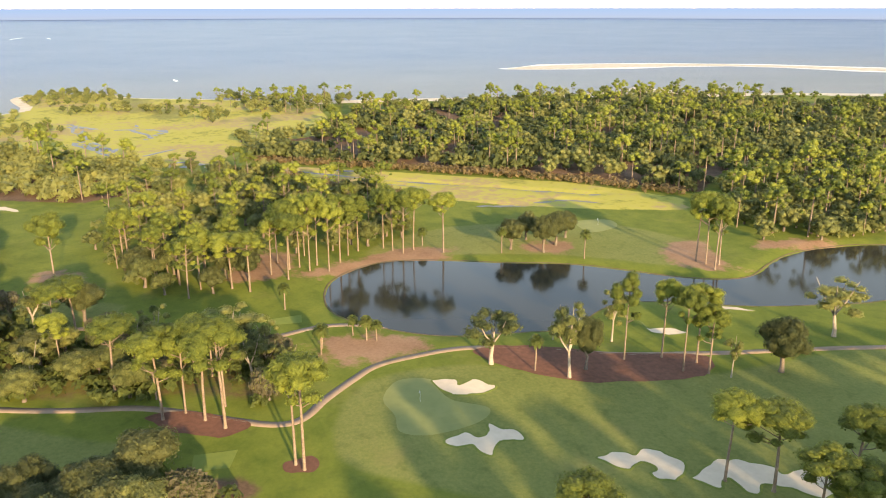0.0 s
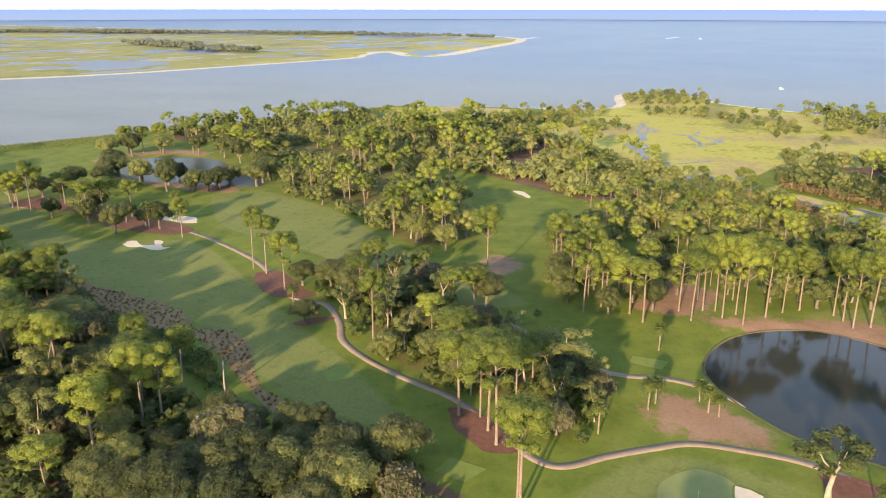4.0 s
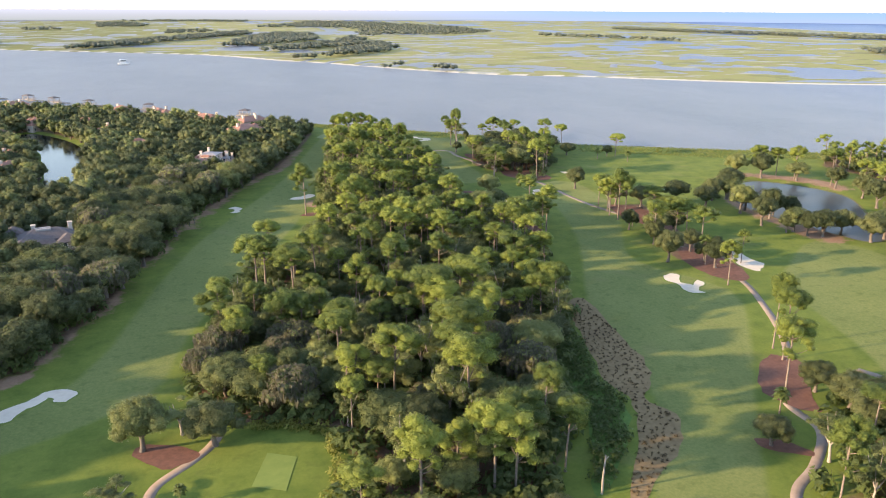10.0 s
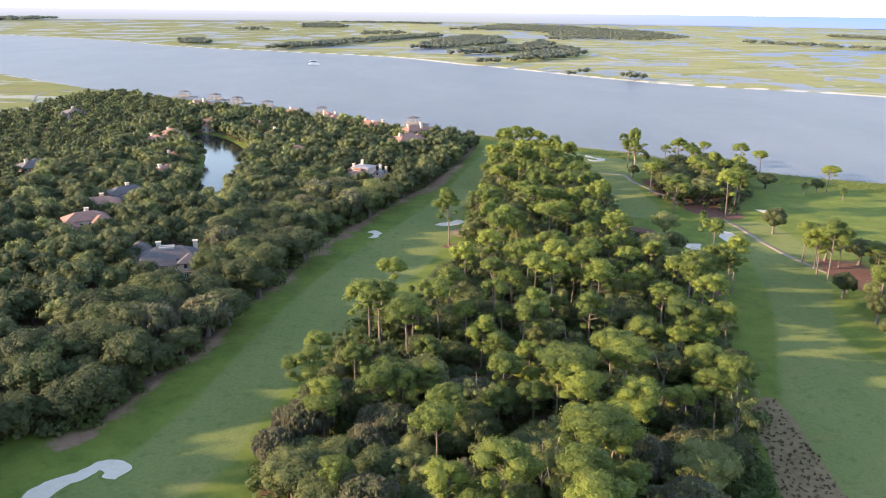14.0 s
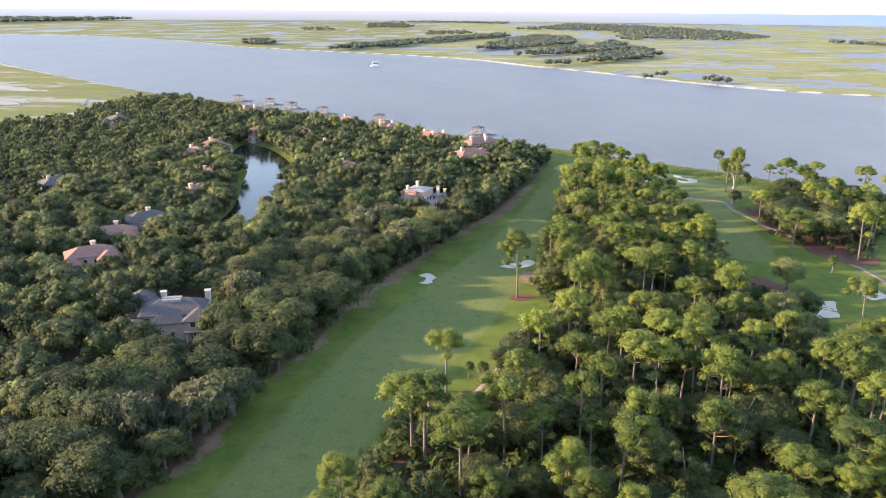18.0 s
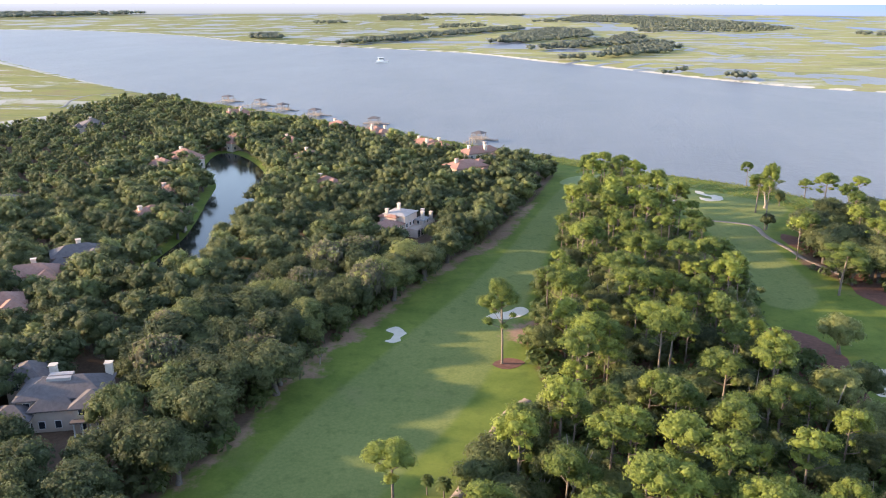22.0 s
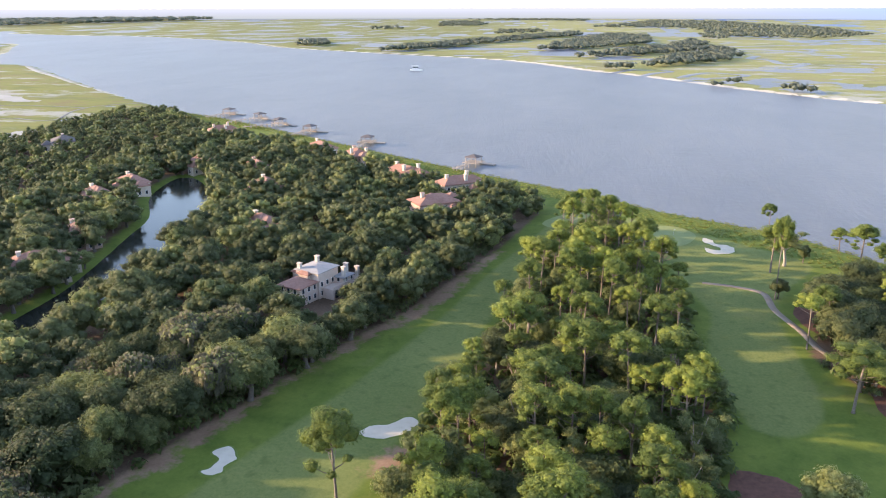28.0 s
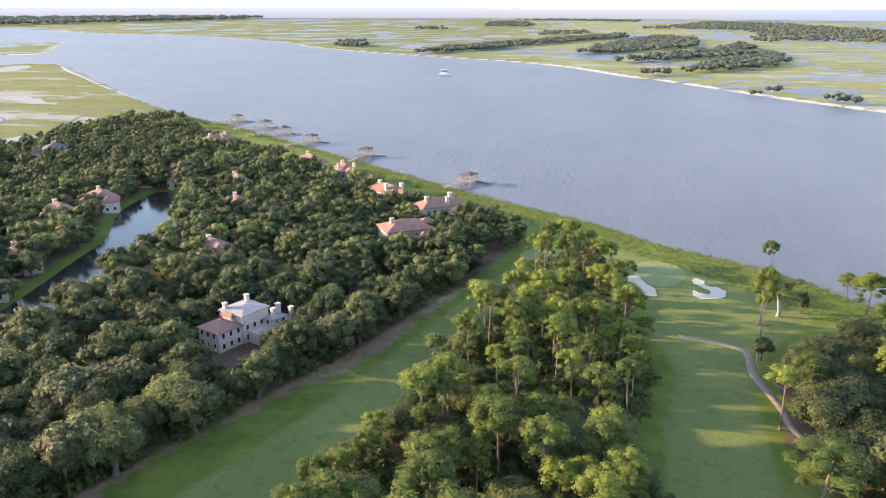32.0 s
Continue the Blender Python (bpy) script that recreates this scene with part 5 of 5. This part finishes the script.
stand = field(lake_wood[:, 0], lake_wood[:, 1], 26)
lake_wood = lake_wood[(stand < 0.6) | (lake_wood[:, 1] < -60)]
front = lake_wood[:, 0] - lake_wood[:, 1] * 0.5 < 165
wood_stuff("pine_wood", "tall straight pines at the edge of the lake", lake_wood[front][::3], MID_PINES, BARK, PINE, rng, 0.75, 1.0)
wood_stuff("pine_wood", "close tall pines in the wood behind the lake", lake_wood[front][1::3], MID_PINES, BARK, PINE, rng, 0.6, 0.9)
wood_stuff("oak_wood", "olive oaks in the wood behind the lake", lake_wood[front][2::3], MID_OAKS, OAKBARK, OAKL, rng, 0.6, 0.9)
wood_stuff("pine_wood", "slim pines in the open wood towards the marsh", lake_wood[~front][::3], FAR_PINES, BARK, PINE, rng, 0.5, 0.8)
wood_stuff("oak_wood", "broad oaks in the open wood towards the marsh", lake_wood[~front][1::3], FAR_OAKS, OAKBARK, OAKL, rng, 0.55, 0.95)
wood_stuff("oak_wood", "olive oaks in the open wood towards the marsh", lake_wood[~front][2::3], FAR_OAKS, OAKBARK, OAKL, rng, 0.55, 0.9)
wood([(84, 240), (96, 238), (106, 205), (104, 180), (98, 165), (88, 165), (82, 200)], 12.0, "pppl", TAKEN, 0.75, 0.95, 131, "mid")
shade_wood = scatter([(-70, 98), (-84, 60), (-100, 20), (-140, 0), (-160, 90), (-100, 95)], 9.5, rng)
wood_stuff("oak_wood", "tall oaks on the west side of the fairway", shade_wood, DIM_OAKS, OAKBARK, OAK, rng, 1.3, 1.7)
wood(OAK_GROVE, 8.2, "ooopolp", TAKEN, 0.7, 1.0, 106, "mid")
wood(WOOD_CLUMP, 8.5, "pplo", TAKEN, 0.5, 0.9, 107, "mid")
wood([(118, 316), (122, 326), (128, 345), (145, 352), (155, 335), (135, 285), (122, 270), (116, 290)], 8.5, "oool", TAKEN, 0.7, 1.05, 108, "mid")

POND_TREES = [(186, 150), (192, 142), (203, 131), (212, 134), (190, 168), (189, 182), (194, 200), (205, 214), (180, 160), (184, 178), (176, 190), (168, 200), (215, 132), (222, 138), (236, 232), (248, 222), (254, 204), (252, 186), (226, 238), (244, 170), (232, 150)]
for i, (x, y) in enumerate(POND_TREES):
    plant("midoak" if i % 3 else "midlight", x, y, 0.95 + 0.08 * (i % 5), i * 60.0, i, 0.9 + 0.07 * (i % 4))
wood([(152, -14), (137, -31), (125, -55), (108, -50), (110, -36), (122, -24), (138, -12)], 10.0, "lplo", TAKEN, 0.55, 0.9, 120, "mid")
wood([(171, 58), (150, 34), (139, 12), (148, 8), (166, 24), (184, 48)], 10.0, "pplbo", TAKEN, 0.65, 0.9, 133, "mid")
WEST_EDGE = [(-60, 100), (-47, 139), (-42, 165), (-33, 192), (-28, 222), (-12, 258), (1, 290), (-30, 300), (-55, 250), (-75, 180), (-95, 90)]
wood(WEST_EDGE, 7.4, "ooolomlo", TAKEN, 0.65, 1.1, 109, "mid", 0.5)
places = scatter(WOOD_WEST, 8.0, rng, TAKEN, 1.0)
places = places[inside_depth(WEST_EDGE, places[:, 0], places[:, 1]) < 0]
pick = rng.uniform(size=len(places))
near = places[:, 1] < 365
west = places[:, 0] < -165
wood_stuff("oak_wood", "lower oaks at the western rim of the wood", places[west & (pick < 0.75)], DIM_OAKS, OAKBARK, OAK, rng, 0.5, 0.85)
wood_stuff("oak_wood", "low olive oaks at the western rim of the wood", places[west & (pick >= 0.75)], DIM_OAKS, OAKBARK, OAKL, rng, 0.5, 0.85)
places, pick, near = places[~west], pick[~west], near[~west]
wood_stuff("oak_wood", "dense wood of dark live oaks round the houses", places[near & (pick < 0.78)], FAR_OAKS, OAKBARK, OAK, rng, 0.65, 1.25)
wood_stuff("oak_wood", "olive green oaks mixed into the dense wood", places[near & (pick >= 0.78)], FAR_OAKS, OAKBARK, OAKL, rng, 0.65, 1.2)
wood_stuff("oak_wood", "dark live oaks between the river villas", places[~near & (pick < 0.7)], DIM_OAKS, OAKBARK, OAK, rng, 0.65, 1.2)
wood_stuff("oak_wood", "olive oaks between the river villas", places[~near & (pick >= 0.7)], DIM_OAKS, OAKBARK, OAKL, rng, 0.65, 1.2)
SOUTH_WOOD = [(190, -277), (163, -330), (88, -262), (88, -225), (97, -200), (126, -215), (147, -236), (160, -240)]
for poly, gap, share, low, lab in ((SOUTH_WOOD, 7.5, 0.35, 0.55, "beyond the lake"), ([(560, 25), (590, 48), (660, 38), (640, -14), (585, -35), (575, -10)], 10.0, 0.08, 0.3, "on the sandy spit"),
                                   ([(554, -90), (590, -110), (560, -160), (540, -200), (470, -170), (445, -150), (476, -100), (520, -95)], 11.0, 0.3, 0.45, "behind the beach"),
                                   ([(470, -300), (500, -330), (490, -420), (430, -520), (400, -560), (440, -420)], 13.0, 0.12, 0.35, "along the beach"),
                                   ([(410, 90), (470, 60), (520, 50), (525, 62), (480, 80), (430, 100)], 11.0, 0.15, 0.4, "at the marsh rim"), (WOOD_NORTH, 9.8, 0.5, 0.66, "between the fairways"),
                                   (WOOD_CREEK, 10.0, 0.35, 0.66, "along the tidal creek"), (WOOD_FAR, 11.0, 0.3, 0.6, "towards the sea"), (WOOD_SHORE, 8.6, 0.4, 0.5, "by the river bank"),
                                   ([(392, 70), (440, 60), (500, 30), (505, 45), (450, 78), (400, 84)], 12.0, 0.1, 0.35, "on the marsh hummocks"), ([(420, -60), (470, -75), (520, -70), (515, -85), (440, -90)], 12.0, 0.1, 0.35, "on the open marsh"),
                                   ([(434, 104), (434, 74), (418, 39), (417, 5), (446, 16), (470, 96)], 9.0, 0.12, 0.3, "in the middle of the marsh"), ([(500, 16), (505, -20), (461, -67), (505, -72), (540, -30), (548, 14)], 10.0, 0.2, 0.32, "along the outer marsh rim"),
                                   ([(317, -84), (355, -80), (372, -100), (345, -106), (318, -94)], 8.0, 0.15, 0.45, "at the tip of the wood")):
    places = scatter(poly, gap, rng, TAKEN)
    if poly in (WOOD_NORTH, WOOD_CREEK, WOOD_FAR):
        places = places[field(places[:, 0] + 90, places[:, 1], 27) * 0.6 + field(places[:, 0], places[:, 1], 60) * 0.4 < 0.62]
    pick = rng.uniform(size=len(places))
    wood_stuff("pine_wood", "tall pines of the wood " + lab, places[pick < share], FAR_PINES if poly is WOOD_NORTH else DIM_PINES, BARK, PINE, rng, low, low + 0.3)
    wood_stuff("oak_wood", "olive oaks of the wood " + lab, places[pick >= share], FAR_OAKS if poly is WOOD_NORTH else DIM_OAKS, OAKBARK, OAKL, rng, low, low + 0.4)


def clump_stuff(name, label, places, shapes, leaf, rng, lo, hi, flat=1.0):
    V, F, n = [], [], 0
    zs = grid_z(places[:, 0], places[:, 1])
    for (x, y), z in zip(places, zs):
        v, f = shapes[rng.randint(len(shapes))]
        a, s = rng.uniform(0, 6.28), rng.uniform(lo, hi)
        V.append(np.stack([(v[:, 0] * math.cos(a) - v[:, 1] * math.sin(a)) * s + x, (v[:, 0] * math.sin(a) + v[:, 1] * math.cos(a)) * s + y, v[:, 2] * s * flat + z], -1))
        F.append(f + n)
        n += len(v)
    return tagged(new(name, mesh_from(name, np.concatenate(V), np.concatenate(F), leaf)), label, "undergrowth", kind="stuff")


SHRUBS = [shrub_shape(np.random.RandomState(i), 18) for i in range(4)]
places = np.concatenate([scatter(WOOD_MID, 3.7, rng, TAKEN), scatter(WOOD_EAST, 4.6, rng, TAKEN), scatter(WEST_EDGE, 6.0, rng, TAKEN)])
edge_line = np.concatenate([WEST_LINE, WEST_LINE[::-1] - (9, -3)])
clump_stuff("undergrowth", "leafy bushes at the foot of the oak wood", scatter(edge_line, 3.4, rng) - (3.5, 0), SHRUBS, OAK, rng, 0.9, 2.0, 1.1)
clump_stuff("undergrowth", "dark green undergrowth on the wood floor", places, SHRUBS, SHRUB, rng, 0.8, 2.0)
for poly, gap, lo, hi in ((WOOD_NORTH, 4.6, 0.9, 2.2), (WOOD_CREEK, 4.8, 1.2, 2.8), (WOOD_FAR, 6.4, 1.5, 3.4), (SOUTH_WOOD, 5.0, 1.0, 2.4), (OAK_GROVE, 5.0, 0.8, 1.8), (WOOD_PINES, 6.5, 0.8, 2.2), (WOOD_SHORE, 5.5, 1.0, 2.4)):
    spots = scatter(poly, gap, rng, TAKEN)
    clump_stuff("undergrowth", "olive green bushes under the trees", spots[field(spots[:, 0] + 50, spots[:, 1], 19) > (0.62 if poly in (WOOD_NORTH, WOOD_PINES) else 0.42)], SHRUBS, OAKL, rng, lo, hi, 1.1)
SCRUB = [(72, 104), (80, 108), (78, 84), (74, 62), (66, 52), (68, 42), (60, 30), (46, 18), (42, 4), (41, -6), (34, -20), (30, -14), (37, 0), (38, 10), (46, 22), (58, 40), (63, 52), (62, 62), (68, 84)]
REED = leaf_material("marsh_reeds", (0.19, 0.205, 0.045), (0.34, 0.34, 0.075), 0.3)
TUFTLEAF = leaf_material("dark_scrub_tufts", (0.10, 0.074, 0.038), (0.20, 0.15, 0.08), 0.3)
TUFTS = [shrub_shape(np.random.RandomState(i + 20), 9) for i in range(3)]
EDGE_EAST = [(72, 104), (66, 86), (52, 62), (49, 48), (38, 32), (29, 16), (20, 20), (36, 50), (42, 70), (56, 92), (66, 130), (78, 190), (82, 240), (90, 240), (88, 190), (90, 164)]
clump_stuff("bushes", "thick leafy green bushes along the wood edge", scatter(EDGE_EAST, 3.0, rng, TAKEN), SHRUBS, SHRUB, rng, 0.8, 1.7, 1.1)
VINES = [(62, 84), (67, 83), (61, 62), (61, 52), (56, 40), (45, 26), (40, 24), (50, 46), (52, 64)]
clump_stuff("vine_tufts", "leafy green vines creeping over the bank", scatter(VINES, 1.5, rng), TUFTS, SHRUB, rng, 0.4, 0.9)
MARSH_EDGES = [[(300, -36), (262, -78), (236, -92), (200, -116), (196, -124), (232, -100), (258, -86), (292, -44)], [(296, -84), (262, -126), (228, -168), (202, -198), (160, -228), (158, -222), (198, -190), (224, -160), (258, -118), (290, -78)]]
clump_stuff("river_reeds", "yellow-green reeds along the river bank", scatter(MARSHES[3], 2.3, rng), TUFTS, REED, rng, 0.35, 0.65, 0.42)
clump_stuff("hedge_brush", "low olive brush round the tee lawn", scatter([(-14.0, 60.3), (-7.8, 58.9), (-1.6, 54.1), (-0.9, 43.9), (-4.4, 33.8), (-9.5, 30.3), (-8.3, 29.0), (-3.1, 31.4), (1.2, 43.0), (1.1, 56.0), (-7.2, 62.0), (-13.6, 63.4)], 1.6, rng), TUFTS, REED, rng, 0.5, 1.0)
clump_stuff("marsh_brush", "low reddish brown brush along the marsh edge", np.concatenate([scatter(o, 2.6, rng) for o in MARSH_EDGES]), TUFTS, SCRUBLEAF, rng, 0.8, 1.6)
clump_stuff("scrub_tufts", "small dark scrub tufts on the dry bank", scatter(SCRUB, 1.5, rng), TUFTS, TUFTLEAF, rng, 0.16, 0.34, 0.8)

FAR_WOODS = [[(-357, 3041), (-191, 3120), (-279, 3824), (-441, 3795)], [(-241, 1500), (-178, 1581), (-133, 1664), (-52, 1855), (49, 2093), (124, 2238), (118, 2440), (28, 2267), (-70, 1992), (-159, 1803), (-242, 1617)],
             [(19, 1561), (109, 1612), (190, 1726), (250, 1835), (283, 2200), (203, 2300), (101, 1969)], [(75, 1340), (138, 1401), (211, 1449), (293, 1540), (357, 1813), (354, 1932), (243, 1638), (144, 1512)],
             [(162, 1183), (205, 1214), (246, 1235), (322, 1357), (355, 1552), (330, 1655), (267, 1443), (193, 1276)], [(178, 2922), (391, 2961), (492, 2827), (477, 2174), (581, 2115), (678, 2097), (860, 2300), (925, 2907), (785, 3740), (520, 4000)],
             [(-380, 4200), (-17, 4100), (215, 3912), (240, 4250), (-141, 4400)], [(-440, 1646), (-395, 1697), (-453, 1882), (-496, 1838)], [(118, 1130), (146, 1157), (148, 1215), (125, 1199)], [(265, 889), (296, 906), (302, 938), (276, 926)],
             [(213, 946), (236, 965), (241, 1002), (222, 983)], [(-519, 2640), (-437, 2729), (-491, 2970), (-575, 2910)], [(391, 2042), (466, 2093), (524, 2462), (454, 2397)], [(-123, 2288), (24, 2423), (19, 2669), (-103, 2580)],
             [(1010, 741), (1133, 1070), (1211, 1179), (1250, 1130), (1130, 880), (1070, 740)], [(1769, 545), (1900, 1000), (1760, 1680), (1500, 2650), (1420, 2600), (1660, 1650), (1820, 1000)],
             [(889, 2021), (1082, 1624), (1110, 1640), (920, 2050)], [(-2330, 2480), (-2090, 2750), (-1890, 3150), (-1745, 3850), (-1700, 4320), (-2250, 4080), (-2900, 3600), (-3300, 3150), (-2800, 2700)]]
# Far island woods take the leaf colour with haze painted in.
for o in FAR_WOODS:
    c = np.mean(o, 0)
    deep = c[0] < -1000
    clump_stuff("far_woods", "dark low woods on the far marsh islands, greyed with painted haze", scatter(o, 58 if deep else 18 if c[1] < 2050 else 34, rng), SPECKS, HAZELEAF, rng, 2.8 if deep else 0.85, 3.8 if deep else 1.5, 0.6 if deep else 0.8)

# ---- tidal creeks and mud in the marshes ----
DARKMUD = plain_material("dark_wet_mud", (0.055, 0.05, 0.04), (0.10, 0.092, 0.07), 0.2, 0.5)
MUD = plain_material("wet_pale_mud", (0.24, 0.235, 0.21), (0.36, 0.35, 0.315), 0.05, 0.75)
for line, w in (([(124, 1112), (143, 1146), (154, 1172)], 10), ([(155, 1070), (173, 1110), (196, 1135), (189, 1156)], 10), ([(200, 1068), (237, 1123), (264, 1108), (277, 1092), (251, 1061), (217, 1045), (197, 1017), (222, 1006), (247, 1003)], 11),
                ([(311, 1152), (339, 1163), (344, 1218), (371, 1235), (404, 1303), (370, 1284), (370, 1367), (350, 1393), (377, 1464)], 14), ([(378, 1737), (468, 1780), (548, 1822), (606, 1860)], 22), ([(353, 1604), (430, 1567), (538, 1639)], 20),
                ([(520, 900), (560, 960), (610, 940), (650, 1010), (620, 1060)], 10), ([(760, 700), (790, 780), (850, 790), (880, 880), (840, 940)], 10), ([(-430, 2100), (-340, 2180), (-250, 2160), (-160, 2280)], 24), ([(-700, 2350), (-560, 2420), (-420, 2380)], 34)):
    tagged(new("tidal_creek", ribbon("tidal_creek", line, w, 0.06, SEA)), "pale tidal creek winding through the marsh", "creek", kind="structure")
for o in ([(-470, 800), (-449, 797), (-420, 776), (-392, 757), (-415, 752), (-440, 768), (-480, 782)], [(-720, 1128), (-690, 1102), (-670, 1040), (-690, 1010), (-720, 1060)], [(-400, 690), (-376, 688), (-364, 656), (-385, 650), (-410, 668)],
          [(-318, 560), (-302, 600), (-290, 616), (-284, 580), (-288, 552), (-306, 545)]):
    tagged(new("mud_flat", draped("mud_flat", smooth_line(o, 5), 0.05, MUD, 9.0, 6.0)), "pale wet mud flat in the salt marsh", "mud", kind="structure")

for line, w in (([(459, 8), (450, 4), (444, 2), (430, -8)], 4.5), ([(376, -2), (378, -7), (362, -11), (352, -18), (338, -14)], 3.5), ([(422, -18), (420, -27), (410, -30), (392, -38)], 3.0), ([(329, -26), (327, -32), (333, -38), (340, -46)], 2.4), ([(302, -44), (301, -50), (293, -56)], 3.0),
                ([(262, -104), (254, -112), (250, -120)], 3.0)):
    tagged(new("tidal_creek", ribbon("tidal_creek", line, w, 0.06, SEA)), "narrow tidal creek winding through yellow marsh grass", "creek", kind="structure")
for line in ([(-359, 646), (-348, 657), (-323, 648), (-312, 656), (-326, 699), (-325, 734), (-308, 749), (-290, 760)], [(-430, 660), (-395, 676), (-372, 668), (-359, 646)], [(-520, 760), (-470, 740), (-430, 726), (-380, 730), (-326, 720)]):
    tagged(new("tidal_creek", ribbon("tidal_creek", line, 2.6, 0.05, DARKMUD)), "dark muddy creek line through the marsh grass", "creek", kind="structure")
for line, w in (([(-660, 1132), (-600, 1062), (-529, 992), (-462, 922)], 9), ([(-455, 914), (-417, 876)], 5), ([(-405, 866), (-369, 832), (-340, 806)], 7), ([(-325, 792), (-300, 770)], 4)):
    tagged(new("mud_flat", ribbon("mud_flat", line, w, 0.05, MUD)), "pale mud rim along the marsh shore", "mud", kind="structure")

# ---- small things ----
def flagstick(x, y):
    root = new("flagstick")
    tagged(root, "thin white flagstick with small flag on the green", "flag", "flags of the course")
    boxed("pole", (-0.015, 0.015, -0.015, 0.015, 0, 2.2), WHITE, root)
    boxed("flag", (0.03, 0.5, -0.01, 0.01, 1.8, 2.2), WHITE, root)
    root.matrix_basis = pose(x, y, ground_z(x, y))


for x, y in ((40, -69), (96, 402), (58, 415), (133, -168)):
    flagstick(x, y)
snag = new("dead_tree")
tagged(snag, "bleached broken dead trunk at the wood edge", "dead tree")
part("trunk", mesh_from("trunk", *join(limb([(0, 0, -0.3), (0, 0, 3), (0.2, 0, 7.5)], [0.24, 0.2, 0.12]), limb([(0.1, 0, 6.4), (0.9, 0.2, 7.0)], [0.12, 0.05]))), DEADWOOD, snag)
snag.matrix_basis = pose(41, 23, 0)
surf = grown(SANDBAR, 1.5)
surf = surf + 22 * np.stack([field(surf[:, 0], surf[:, 1], 40) - 0.5, field(surf[:, 0] + 80, surf[:, 1], 40) - 0.5], -1)
tagged(new("surf", flat_patch("surf", surf, WATER_Z + 0.04, FOAM)), "white surf breaking round a long sandbar", "surf", kind="structure")
for spot in ((2000, 180, 60, 20), (1960, 110, 40, 200), (756, -77, 14, 60), (1840, 500, 60, 15)):
    x, y, a, turn = spot
    o = [(x + a * math.cos(t + turn) * (1 + 0.3 * math.sin(3 * t)), y + a * 0.16 * math.sin(t)) for t in np.linspace(0, 2 * math.pi, 14, endpoint=False)]
    tagged(new("surf", flat_patch("surf", o, WATER_Z + 0.05, FOAM)), "white breaking surf on a shoal", "surf", kind="structure")
for key, root in KINDS.items():
    if key not in USED:
        for o in (*root.children_recursive, root):
            bpy.data.objects.remove(o)
